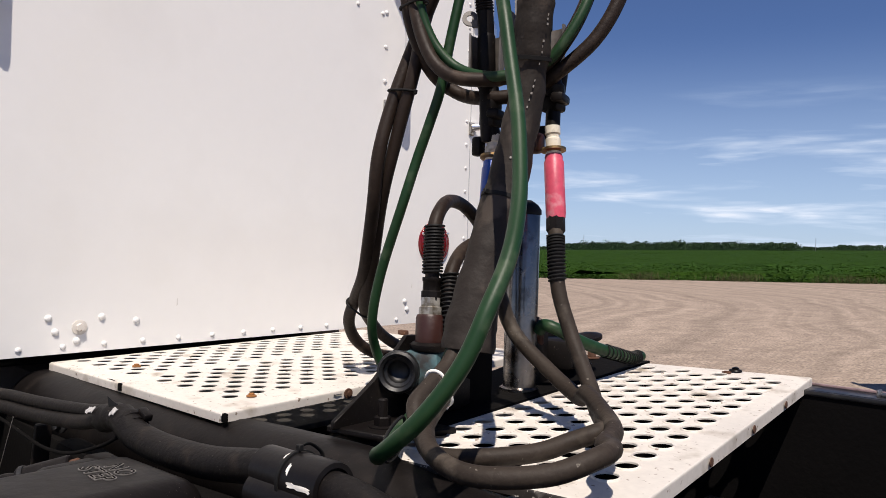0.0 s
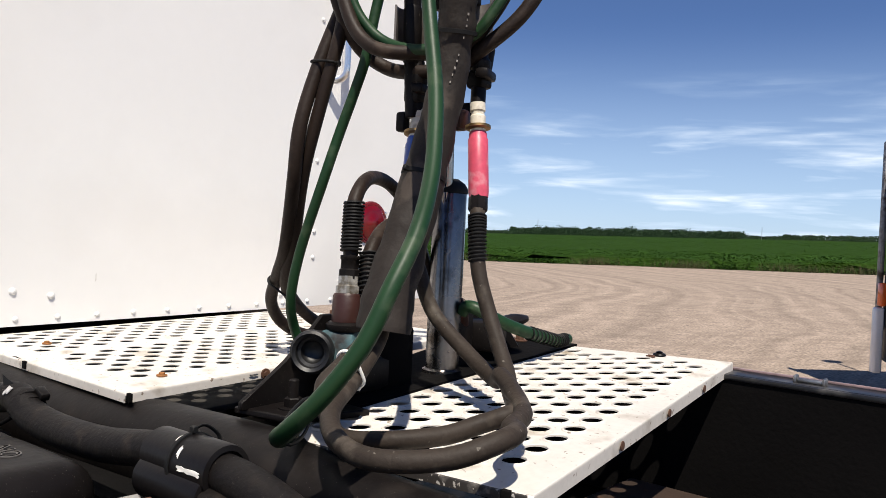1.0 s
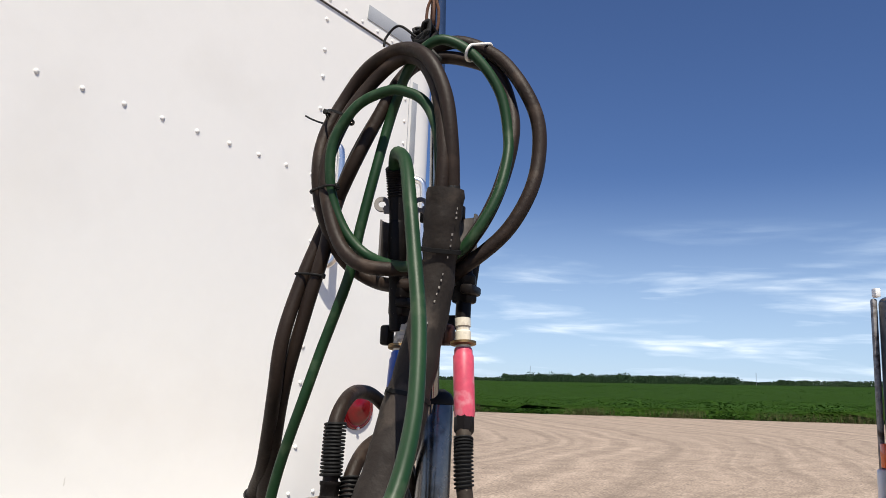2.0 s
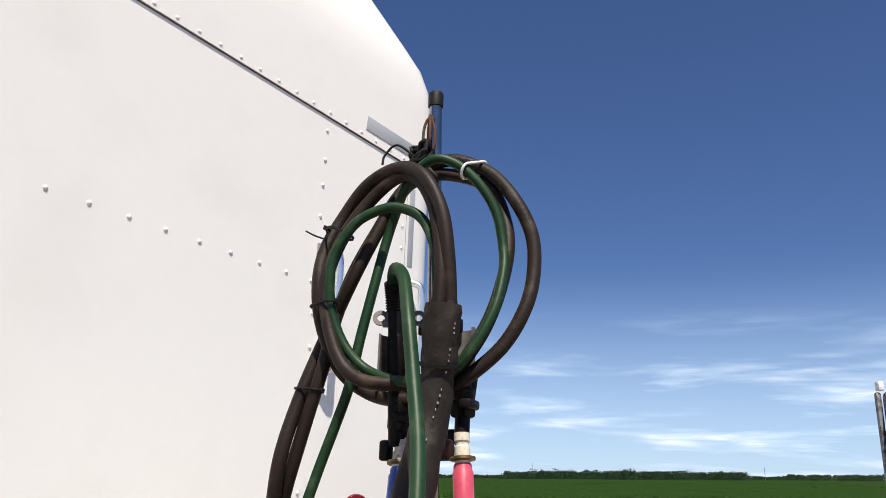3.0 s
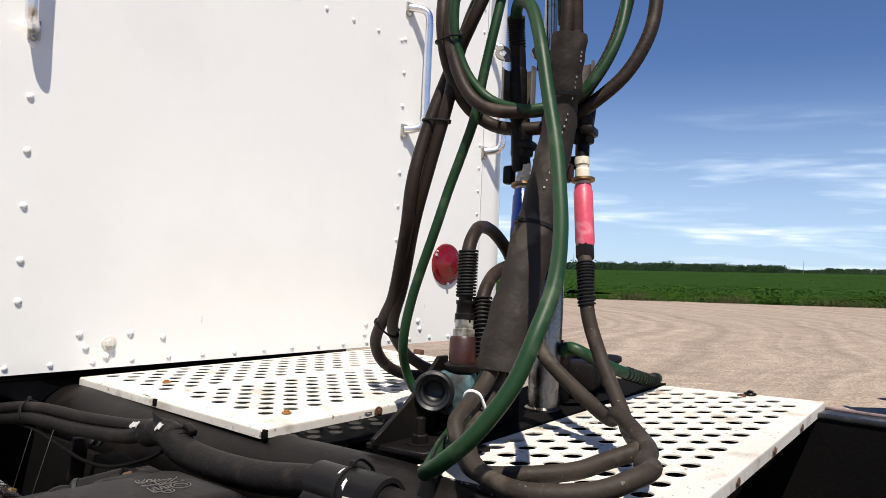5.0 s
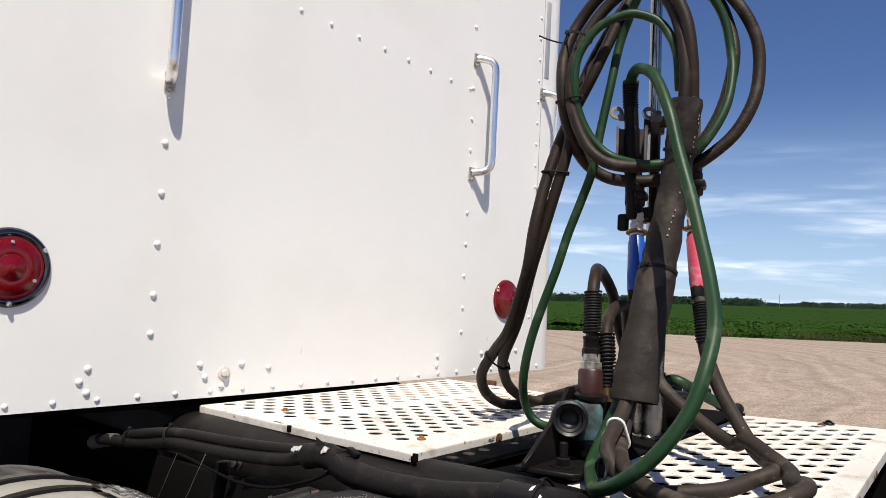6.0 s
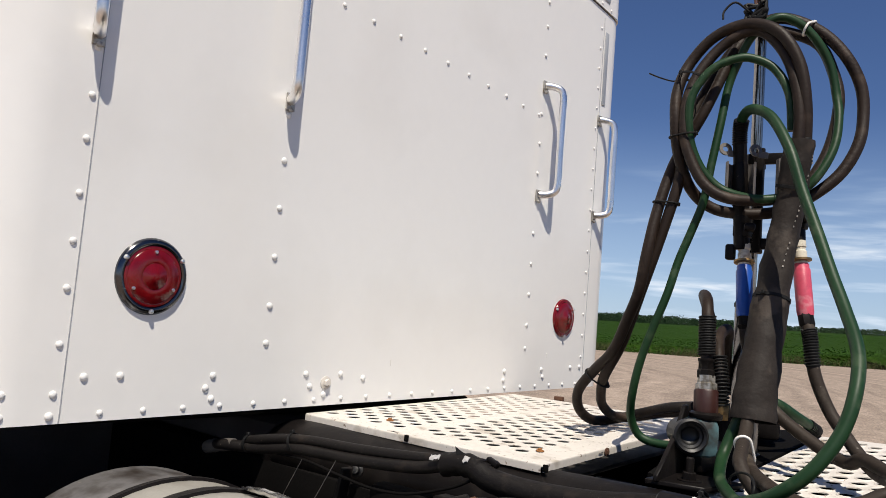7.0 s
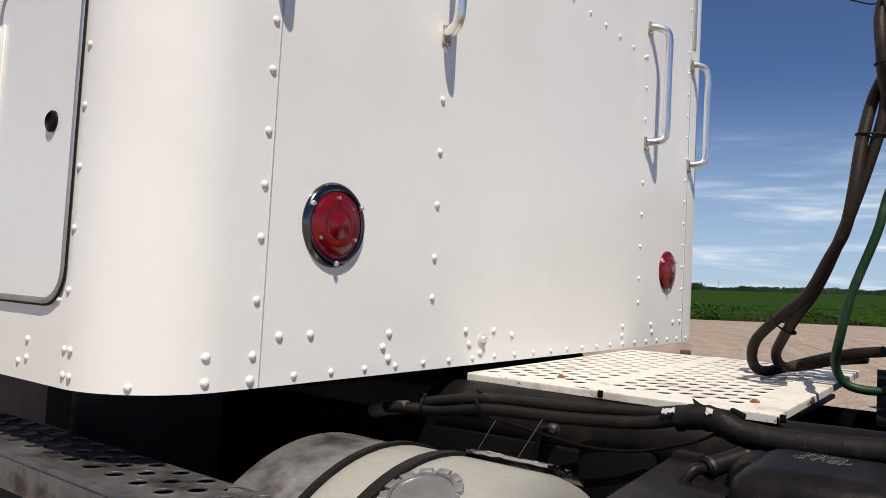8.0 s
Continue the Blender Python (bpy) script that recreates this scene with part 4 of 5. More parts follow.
part("pole_cap", turned([(0.0148, 0), (0.0150, 0.026), (0.0128, 0.030), (0.004, 0.031)], between((0.892, 0.084, 2.144), (0.892, 0.084, 2.3)), 20), M_ZIP, pole, "black plastic end cap")
# hook that carries the hoses
for turn, low in ((25, 2.040), (-40, 2.052)):
    ring = [(0.004, 2.118), (-0.006, 2.106), (-0.011, 2.085), (-0.010, low + 0.012), (0.0, low), (0.010, low + 0.012), (0.011, 2.085), (0.006, 2.106), (0.004, 2.118)]
    hk = sweep(rounded([(0.894 + u * math.cos(radians(turn)), 0.066 + u * math.sin(radians(turn)), z) for u, z in ring], 5), 0.0028, 8)
    part("hook", hk, M_RUST, pole, "rusty wire hook")
# arms and holders for the couplings
for z in (1.707, 1.520):
    arm = box((0.088, 0.012, 0.024), Matrix.Translation((0.922, 0.085, z)) @ Matrix.Rotation(radians(8), 4, "Z"), 0.003)
    turned([(0.0205, -0.016), (0.0215, -0.014), (0.0215, 0.014), (0.0205, 0.016)], Matrix.Translation((0.892 - 0.0177 * (2.15 - z), 0.084 + 0.0608 * (2.15 - z), z)), 20, arm)
    part("arm", arm, M_BLACK, stand)
part("spine", box((0.018, 0.012, 0.23), pose(0.905, 0.078, 1.615), 0.002), M_BLACK, stand)


def holder(x, y, z0, z1, r, open_to):
    """A half pipe that takes a coupling."""
    bm = bmesh.new()
    rows = []
    for z in (z0, z1):
        outer, inner = [], []
        for k in range(13):
            a = radians(open_to + 65 + 230 * k / 12)
            outer.append(bm.verts.new((x + r * math.cos(a), y + r * math.sin(a), z)))
            inner.append(bm.verts.new((x + (r - 0.0035) * math.cos(a), y + (r - 0.0035) * math.sin(a), z)))
        rows.append((outer, inner))
    (o0, i0), (o1, i1) = rows
    for k in range(12):
        bm.faces.new((o0[k], o0[k + 1], o1[k + 1], o1[k]))
        bm.faces.new((i0[k], i1[k], i1[k + 1], i0[k + 1]))
        bm.faces.new((o1[k], o1[k + 1], i1[k + 1], i1[k]))
        bm.faces.new((o0[k], i0[k], i0[k + 1], o0[k + 1]))
    for k in (0, 12):
        bm.faces.new((o0[k], o1[k], i1[k], i0[k]))
    return bm


part("holder", holder(0.886, 0.014, 1.600, 1.686, 0.031, -65), M_HOLDER, stand, "grey steel half-pipe holder")
part("holder", holder(0.968, 0.080, 1.600, 1.700, 0.029, -60), M_HOLDER, stand, "grimy grey half-pipe holder")
for p, ang in (((0.855, 0.004, 1.716), 45), ((0.905, 0.046, 1.718), 45)):
    ear = turned([(0.0065, -0.002), (0.014, -0.002), (0.014, 0.002), (0.0065, 0.002)], Matrix.Translation(p) @ Matrix.Rotation(radians(ang), 4, "Z") @ Matrix.Rotation(radians(78), 4, "X"), 18, None, True)
    box((0.022, 0.004, 0.014), Matrix.Translation(Vector(p) + Vector((0.014, 0.006, -0.010))) @ Matrix.Rotation(radians(ang), 4, "Z"), 0.001, ear, 1)
    part("ear", ear, M_HOLDER, stand)

# brake couplings hanging from the stand
def coupling(name, top, bottom, block, colour, word, tail_dir):
    c = thing(name, bottom, f"{word} brake-line coupling grip with black fittings on the hose stand", "coupling", "brake couplings")
    top, bottom = Vector(top), Vector(bottom)
    ax = (bottom - top).normalized()
    r = 0.0165
    h = (bottom - top).length
    part("grip", turned([(r * 0.82, 0), (r * 0.9, 0.004), (r * 0.9, 0.010), (r, 0.013), (r, h - 0.008), (r * 0.93, h)], between(top, bottom), 24), colour, c, f"{word} aluminium grip")
    part("ferrule", turned([(0.0115, 0), (0.0128, 0.003), (0.0128, 0.026), (0.0110, 0.028), (0.0110, 0.033), (0.0128, 0.035), (0.0128, 0.048)], between(top, top - ax), 18), M_CREAM, c, "cream plastic ferrule")
    part("washer", turned([(0.013, 0), (0.021, 0.002), (0.021, 0.006), (0.013, 0.008)], between(top - ax * 0.004, top - ax), 20), M_BRASS, c)
    m = between(Vector(block), Vector(block) + Vector((0, 0, 1)))
    g = box((0.034, 0.030, 0.030), m @ Matrix.Translation((0, 0, 0.0)), 0.006)
    turned([(0.015, 0.012), (0.018, 0.018), (0.018, 0.030), (0.013, 0.036), (0.012, 0.055)], m, 18, g)
    box((0.022, 0.050, 0.016), m @ pose(-0.016, 0.004, 0.006, 0, 0, 20), 0.005, g)
    rod(top - ax * 0.044, Vector(block), 0.0125, 14, g, 0.002)
    part("gladhand", g, M_BLACK, c, "dark cast coupling head")
    part("nut", turned([(0.0145, 0), (0.0145, 0.018)], between(bottom, bottom + ax), 6), M_BLACK, c)
    return c


red = coupling("red_coupling", (1.004, 0.054, 1.475), (1.019, 0.045, 1.369), (0.993, 0.065, 1.562), M_RED, "faded red", 1)
blue = coupling("blue_coupling", (0.901, 0.019, 1.466), (0.914, -0.003, 1.357), (0.892, 0.024, 1.540), M_BLUE, "blue", -1)
part("lever", box((0.020, 0.018, 0.034), pose(0.872, 0.016, 1.494), 0.005), M_BLACK, blue)
part("neck", rod((0.890, 0.020, 1.50), (0.886, 0.014, 1.61), 0.013, 14, None, 0.002), M_BLACK, blue)
part("dummy_head", box((0.03, 0.03, 0.035), pose(0.965, 0.052, 1.497), 0.008), M_BROWNFIT, red, "dull red cast head")
part("neck", rod((0.988, 0.08, 1.56), (0.989, 0.09, 1.62), 0.012, 14, None, 0.002), M_BLACK, red)


# ---------------------------------------------------------------- hoses and cables
def hose_thing(name, points, r, material, label, steps=6, category="hose", group=""):
    top = thing(name, points[-1], label, category, group)
    part("tubing", hose(points, r, steps), material, top)
    return top


COIL_A = [(1.020, -0.007, 1.704), (1.020, -0.016, 1.792), (1.005, -0.020, 1.879), (0.964, -0.023, 1.948), (0.898, -0.016, 1.980), (0.830, -0.023, 1.961), (0.781, -0.032, 1.906), (0.767, -0.058, 1.838), (0.772, -0.072, 1.769), (0.778, -0.060, 1.696), (0.795, -0.027, 1.626), (0.830, 0.010, 1.589), (0.893, 0.018, 1.576), (0.953, 0.048, 1.583), (1.003, 0.045, 1.602), (1.062, 0.075, 1.658), (1.092, 0.099, 1.725), (1.096, 0.118, 1.793), (1.088, 0.122, 1.861), (1.058, 0.112, 1.928), (1.008, 0.106, 1.986), (0.944, 0.081, 2.018), (0.894, 0.058, 2.004)]
DROP_A = [(0.866, 0.027, 1.953), (0.849, 0.009, 1.907), (0.816, -0.027, 1.794), (0.761, -0.033, 1.691), (0.741, -0.065, 1.581), (0.733, -0.090, 1.481), (0.717, -0.085, 1.397), (0.684, -0.064, 1.336), (0.640, -0.038, 1.263), (0.580, -0.006, 1.215), (0.522, 0.027, 1.160), (0.500, 0.075, 1.112), (0.499, 0.145, 1.082), (0.525, 0.207, 1.084), (0.587, 0.230, 1.107), (0.675, 0.201, 1.134), (0.758, 0.152, 1.149)]
COIL_B = [(1.010, -0.025, 1.693), (1.010, -0.021, 1.782), (0.986, -0.013, 1.880), (0.938, -0.004, 1.952), (0.891, -0.009, 1.966), (0.837, -0.021, 1.930), (0.800, -0.047, 1.860), (0.790, -0.070, 1.777), (0.801, -0.070, 1.703), (0.842, -0.065, 1.625), (0.901, -0.045, 1.595), (0.983, 0.028, 1.611), (1.022, 0.050, 1.656), (1.046, 0.076, 1.728), (1.052, 0.104, 1.823), (1.036, 0.118, 1.892), (1.005, 0.114, 1.959), (0.945, 0.092, 1.990), (0.896, 0.066, 1.993)]
DROP_B = [(0.862, 0.035, 1.961), (0.820, 0.021, 1.893), (0.788, -0.006, 1.804), (0.778, -0.035, 1.706), (0.776, -0.050, 1.632), (0.750, -0.061, 1.522), (0.713, -0.062, 1.405), (0.661, -0.035, 1.286), (0.608, -0.007, 1.208), (0.575, 0.040, 1.167), (0.542, 0.114, 1.125), (0.539, 0.189, 1.094), (0.572, 0.236, 1.095), (0.638, 0.237, 1.113), (0.715, 0.204, 1.128)]
COIL_G = [(0.993, -0.007, 1.740), (0.986, -0.011, 1.817), (0.955, -0.010, 1.874), (0.918, -0.020, 1.898), (0.887, -0.035, 1.900), (0.841, -0.055, 1.878), (0.808, -0.070, 1.825), (0.802, -0.073, 1.770), (0.808, -0.065, 1.711), (0.832, -0.050, 1.655), (0.872, -0.031, 1.617), (0.948, -0.024, 1.598), (1.002, 0.019, 1.618), (1.035, 0.033, 1.653), (1.057, 0.058, 1.715), (1.058, 0.082, 1.782), (1.049, 0.095, 1.834), (1.036, 0.090, 1.901), (1.011, 0.068, 1.955), (0.978, 0.042, 1.990), (0.942, 0.020, 1.997)]
DROP_G = [(0.897, 0.011, 1.960), (0.869, 0.011, 1.904), (0.853, 0.008, 1.854), (0.847, -0.009, 1.773), (0.837, -0.026, 1.674), (0.828, -0.035, 1.596), (0.808, -0.042, 1.531), (0.786, -0.050, 1.465), (0.771, -0.065, 1.391), (0.731, -0.075, 1.270), (0.712, -0.076, 1.183), (0.700, -0.052, 1.124), (0.718, -0.036, 1.085), (0.769, -0.026, 1.076), (0.831, -0.014, 1.087)]
h_a = hose_thing("air_hose", COIL_A + DROP_A, 0.0121, M_BROWN, "dusty brown rubber air hose coiled on the stand", group="hoses on the stand")
h_b = hose_thing("air_hose", COIL_B + DROP_B, 0.0117, M_BROWN, "dusty brown rubber air hose coiled behind another", group="hoses on the stand")
hose_thing("electric_cable", COIL_G + DROP_G, 0.0090, M_GREEN, "dark green electric cable coiled on the stand", category="cable", group="hoses on the stand")

LOOP = [(0.886, 0.014, 1.650), (0.884, 0.012, 1.705), (0.884, 0.004, 1.752), (0.897, -0.014, 1.781), (0.926, -0.038, 1.785), (0.971, -0.066, 1.755), (1.018, -0.102, 1.679), (1.049, -0.121, 1.595), (1.087, -0.148, 1.506), (1.119, -0.180, 1.434), (1.151, -0.220, 1.371), (1.183, -0.275, 1.306), (1.192, -0.321, 1.246), (1.180, -0.349, 1.182), (1.146, -0.375, 1.122), (1.097, -0.380, 1.079), (1.057, -0.361, 1.059), (1.027, -0.327, 1.048), (0.992, -0.277, 1.051), (0.960, -0.224, 1.060), (0.944, -0.182, 1.075), (0.936, -0.139, 1.103), (0.955, -0.115, 1.174)]
loop = hose_thing("electric_cable", LOOP, 0.0107, M_GREEN, "glossy green electric cable hanging in a long loop before the stand", category="cable", group="hoses on the stand")
boot = [p for p in rounded(LOOP[:5], 8)][:22]
part("boot", sweep(boot, 0.0142, 14), M_BLACK, loop, "black ribbed rubber boot")
part("boot_ribs", coil(boot[11:], 0.0148, 0.0015, 12), M_BLACK, loop)
part("plug", turned([(0.013, 0), (0.0155, 0.004), (0.0155, 0.09), (0.014, 0.095)], between((0.887, 0.016, 1.590), (0.885, 0.013, 1.69)), 20), M_BLACK, loop, "black electric plug")

RED_LINE = [(1.019, 0.044, 1.368), (1.034, 0.026, 1.325), (1.047, 0.018, 1.255), (1.076, 0.013, 1.189), (1.111, -0.007, 1.147), (1.140, -0.026, 1.117), (1.171, -0.058, 1.096), (1.221, -0.116, 1.087), (1.221, -0.139, 1.083), (1.199, -0.158, 1.072), (1.174, -0.200, 1.059), (1.121, -0.248, 1.050), (1.068, -0.270, 1.046), (1.031, -0.259, 1.060), (1.001, -0.246, 1.096), (0.990, -0.208, 1.118), (0.977, -0.150, 1.150), (0.972, -0.112, 1.205)]
red_hose = hose_thing("air_hose", RED_LINE, 0.0122, M_DECKHOSE, "brown rubber air hose from the red coupling, looped on deck", group="hoses on the stand")
gl = [p for p in rounded(RED_LINE[:4], 10)][7:19]
part("spring_guard", coil(gl, 0.0136, 0.0019, 14), M_ZIP, red_hose, "black spring guard")
part("fitting", turned([(0.0155, 0), (0.0155, 0.022), (0.013, 0.026)], between(RED_LINE[0], RED_LINE[1]), 8), M_BLACK, red_hose)
BLUE_LINE = [(0.914, -0.003, 1.358), (0.923, -0.004, 1.300), (0.943, 0.000, 1.240), (0.972, 0.006, 1.180), (1.046, 0.002, 1.128), (1.115, -0.018, 1.100), (1.152, -0.056, 1.115), (1.197, -0.087, 1.102), (1.247, -0.137, 1.090), (1.265, -0.187, 1.085), (1.295, -0.219, 1.090), (1.298, -0.259, 1.086), (1.264, -0.304, 1.069), (1.194, -0.346, 1.062), (1.112, -0.323, 1.066), (1.046, -0.269, 1.078), (1.003, -0.205, 1.089), (0.978, -0.152, 1.111), (0.964, -0.106, 1.153), (0.954, -0.083, 1.220)]
blue_hose = hose_thing("air_hose", BLUE_LINE, 0.0124, M_DECKHOSE, "brown rubber air hose from the blue coupling, looped on deck", group="hoses on the stand")

for ob, pts in ((h_a, COIL_A), (h_b, COIL_B)):
    part("end_fitting", turned([(0.0110, 0), (0.0126, 0.002), (0.0126, 0.018), (0.0110, 0.020)], between(pts[0], pts[1]), 12), M_ZIP, ob, "black crimped end fitting")
part("fitting", turned([(0.0155, 0), (0.0155, 0.022), (0.013, 0.026)], between(BLUE_LINE[0], BLUE_LINE[1]), 8), M_BLACK, blue_hose)

# rubber sleeve that bundles the three lines
SL = rounded([(1.010, -0.013, 1.718), (1.005, -0.010, 1.664), (0.993, -0.003, 1.592), (0.984, -0.015, 1.500), (0.978, -0.042, 1.395), (0.976, -0.072, 1.298), (0.975, -0.102, 1.212), (0.976, -0.112, 1.160)], 5)
sl_r = [0.0288 + 0.0126 * max(0.0, (i / (len(SL) - 1) - 0.35) / 0.65) + 0.0012 * math.sin(i * 1.9) for i in range(len(SL))]
sleeve = thing("hose_sleeve", SL[-1], "weathered black rubber sleeve bundling the hoses", "hose sleeve")
sb = sweep(SL, sl_r, 24, caps=False)
for v in sb.verts:
    v.co += Vector((noise.noise(v.co * 22), noise.noise(v.co * 22 + Vector((7, 0, 0))), 0)) * 0.0040
inner = sweep(SL, [r - 0.004 for r in sl_r], 24, caps=False)
tmp = bpy.data.meshes.new("tmp")
inner.to_mesh(tmp)
inner.free()
sb.from_mesh(tmp)
bpy.data.meshes.remove(tmp)
part("rubber_wrap", sb, M_SLEEVE, sleeve)
part("strap", tie(SL[8], SL[9] - SL[7], 0.0308, 0.007), M_ZIP, sleeve)
part("strap", tie(SL[20], SL[21] - SL[19], 0.0340, 0.007), M_ZIP, sleeve)
# worn pale print along the sleeve, too faint to read
for k in range(26):
    f = 3 + k * 0.62
    i = int(f)
    c = SL[i].lerp(SL[i + 1], f - i)
    t = (SL[i + 1] - SL[i]).normalized()
    outw = Vector((0.72, -0.69, 0.0))
    outw = (outw - t * outw.dot(t)).normalized()
    sidew = t.cross(outw)
    turn = radians(38 - 2.2 * k)
    nrm = outw * math.cos(turn) - sidew * math.sin(turn)
    m = Matrix.Translation(c + nrm * (sl_r[i] + 0.0012)) @ Matrix(((t.x, t.cross(nrm).x, nrm.x, 0), (t.y, t.cross(nrm).y, nrm.y, 0), (t.z, t.cross(nrm).z, nrm.z, 0), (0, 0, 0, 1)))
    if k % 7 not in (3, 4):
        part("print_mark", box((0.0034, 0.0014 + 0.0008 * (k % 3), 0.0010), m, 0), M_PRINT, sleeve)

def nearest(line, target):
    """The point of a line nearest to a place, and the line's way there."""
    k = min(range(1, len(line) - 1), key=lambda i: (line[i] - Vector(target)).length)
    return line[k], (line[k + 1] - line[k - 1]).normalized()


LINE_A, LINE_B = rounded(COIL_A + DROP_A, 10), rounded(COIL_B + DROP_B, 10)
# zip ties on the coil
ties = thing("cable_tie", (0.785, -0.06, 1.74), "black plastic cable ties round the coiled hoses", "cable tie", "cable ties")
part("band", pair_tie(nearest(rounded(COIL_A, 10), (0.775, -0.06, 1.735))[0], nearest(rounded(COIL_G, 10), (0.79, -0.06, 1.735))[0], (0.1, 0, -1), 0.0142), M_ZIP, ties)
ties2 = thing("cable_tie", (0.79, -0.045, 1.865), "black plastic cable tie with a long uncut tail", "cable tie", "cable ties")
part("band", tie(nearest(rounded(COIL_A, 10), (0.785, -0.03, 1.868))[0].lerp(nearest(rounded(COIL_G, 10), (0.795, -0.03, 1.868))[0], 0.5), (0.25, 0.2, 0.9), 0.0245, 0.005, [(0.755, -0.045, 1.866), (0.720, -0.045, 1.878), (0.691, -0.044, 1.893)]), M_ZIP, ties2)
ties3 = thing("cable_tie", (0.730, -0.05, 1.585), "black plastic cable tie round two hanging hoses", "cable tie", "cable ties")
part("band", pair_tie(nearest(LINE_A, (0.732, -0.049, 1.585))[0], nearest(LINE_B, (0.734, -0.020, 1.583))[0], (0.05, 0.1, 1), 0.0142), M_ZIP, ties3)
ties4 = thing("cable_tie", (0.570, 0.015, 1.213), "black plastic cable tie round two hanging hoses", "cable tie", "cable ties")
part("band", pair_tie(nearest(LINE_A, (0.562, 0.007, 1.213))[0], nearest(LINE_B, (0.578, 0.027, 1.213))[0], (0.12, -0.064, 0.13), 0.0142), M_ZIP, ties4)
wt = thing("cable_tie", (0.99, 0.10, 1.99), "white plastic cable tie round hose and cable", "cable tie", "cable ties")
part("band", pair_tie(nearest(rounded(COIL_G, 10), (0.986, 0.084, 1.990))[0], nearest(rounded(COIL_A, 10), (0.990, 0.106, 1.985))[0], (0.9, 0.2, -0.45), 0.0138, 0.0026), M_WZIP, wt)
wt2 = thing("cable_tie", (0.962, -0.16, 1.113), "white plastic cable tie round two hoses", "cable tie", "cable ties")
part("band", pair_tie(nearest(rounded(RED_LINE, 10)[90:], (0.975, -0.185, 1.105))[0], nearest(rounded(BLUE_LINE, 10)[110:], (0.985, -0.165, 1.105))[0], nearest(rounded(BLUE_LINE, 10)[110:], (0.985, -0.165, 1.105))[1], 0.0138, 0.0026), M_WZIP, wt2)
loop_tie = thing("cable_tie", (1.03, -0.30, 1.06), "thin black cable tie round cable and hoses", "cable tie", "cable ties")
part("band", sweep(rounded([(1.052, -0.352, 1.052), (1.060, -0.352, 1.080), (1.040, -0.315, 1.092), (1.005, -0.270, 1.085), (0.985, -0.250, 1.066), (1.005, -0.275, 1.044), (1.035, -0.320, 1.040), (1.052, -0.352, 1.052)], 5), 0.0022, 8), M_ZIP, loop_tie)
kt = thing("cord_knot", (0.895, 0.065, 2.02), "tangle of black cord tying the hoses to the pole", "cord")
rk = random.Random(9)
for k in range(7):
    pts = [(0.893 + rk.uniform(-0.03, 0.03), 0.055 + rk.uniform(-0.03, 0.03), 2.015 + rk.uniform(-0.035, 0.045)) for _ in range(5)]
    part("cord", sweep(rounded(pts + pts[:1], 5), 0.0042, 8), M_ZIP, kt)
part("cord", sweep(rounded([(0.88, 0.04, 2.03), (0.855, 0.02, 2.05), (0.835, 0.01, 2.03), (0.835, 0.005, 2.01)], 5), 0.0024, 8), M_ZIP, kt)

# ---------------------------------------------------------------- valve block and service line on the near side
valve = thing("relay_valve", (0.87, -0.10, 1.06), "cast valve with round port and chalky teal paint on the bracket", "valve")
part("port", turned([(0.004, -0.008), (0.012, -0.006), (0.016, -0.003), (0.018, 0.004), (0.0225, 0.006), (0.024, 0.013), (0.029, 0.0165), (0.033, 0.013), (0.034, 0.004), (0.031, -0.004), (0.031, -0.016), (0.0285, -0.02), (0.0285, -0.075), (0.02, -0.08)], between((0.874, -0.158, 1.120), (1.20, -0.62, 1.13)), 28), M_GLOSS, valve, "black round port with a hollow centre")
part("valve_body", box((0.062, 0.085, 0.075), Matrix.Translation((0.868, -0.096, 1.115)) @ Matrix.Rotation(radians(35), 4, "Z"), 0.016), M_TEAL, valve)
part("top_flange", turned([(0.030, 0), (0.032, 0.004), (0.032, 0.010), (0.026, 0.014)], Matrix.Translation((0.881, -0.100, 1.150)), 20), M_BLACK, valve)
part("valve_foot", box((0.05, 0.14, 0.06), pose(0.862, -0.05, 1.075), 0.01), M_BLACK, valve)
part("bracket_block", box((0.055, 0.075, 0.11), pose(0.862, 0.015, 1.095, 0, 0, -8), 0.008), M_UNDER, stand)
svc = thing("service_line", (0.872, -0.09, 1.16), "service air line with brown coupling and spring guard", "hose")
part("coupling", turned([(0.0225, 0), (0.0235, 0.003), (0.0235, 0.043), (0.0215, 0.047)], between((0.881, -0.100, 1.160), (0.875, -0.092, 1.245)), 24), M_BROWNFIT, svc, "brown painted coupling nut")
part("hex_fitting", turned([(0.0205, 0), (0.0210, 0.002), (0.0210, 0.012), (0.0175, 0.014), (0.0175, 0.028)], between((0.878, -0.096, 1.206), (0.874, -0.091, 1.25)), 6), M_ZINC, svc, "dull steel hex fitting")
E1 = [(0.875, -0.093, 1.222), (0.872, -0.088, 1.289), (0.868, -0.082, 1.352), (0.851, -0.046, 1.388), (0.823, 0.008, 1.400), (0.803, 0.067, 1.391), (0.795, 0.120, 1.356), (0.786, 0.160, 1.303), (0.790, 0.190, 1.240), (0.815, 0.200, 1.180)]
part("tubing", hose(E1, 0.0118), M_BROWN, svc)
g1 = rounded(E1[:3], 12)
part("spring_guard", coil(g1[9:], 0.0155, 0.0022, 15), M_ZIP, svc, "black spring guard")
part("collar", turned([(0.0148, 0), (0.0148, 0.006), (0.0172, 0.008), (0.0172, 0.022), (0.0150, 0.024), (0.0150, 0.038), (0.0165, 0.040), (0.0165, 0.045)], between(g1[0], g1[3]), 8), M_BLACK, svc)
svc2 = thing("service_line", (0.885, -0.045, 1.14), "service air line with spring guard and brass fitting behind the sleeve", "hose")
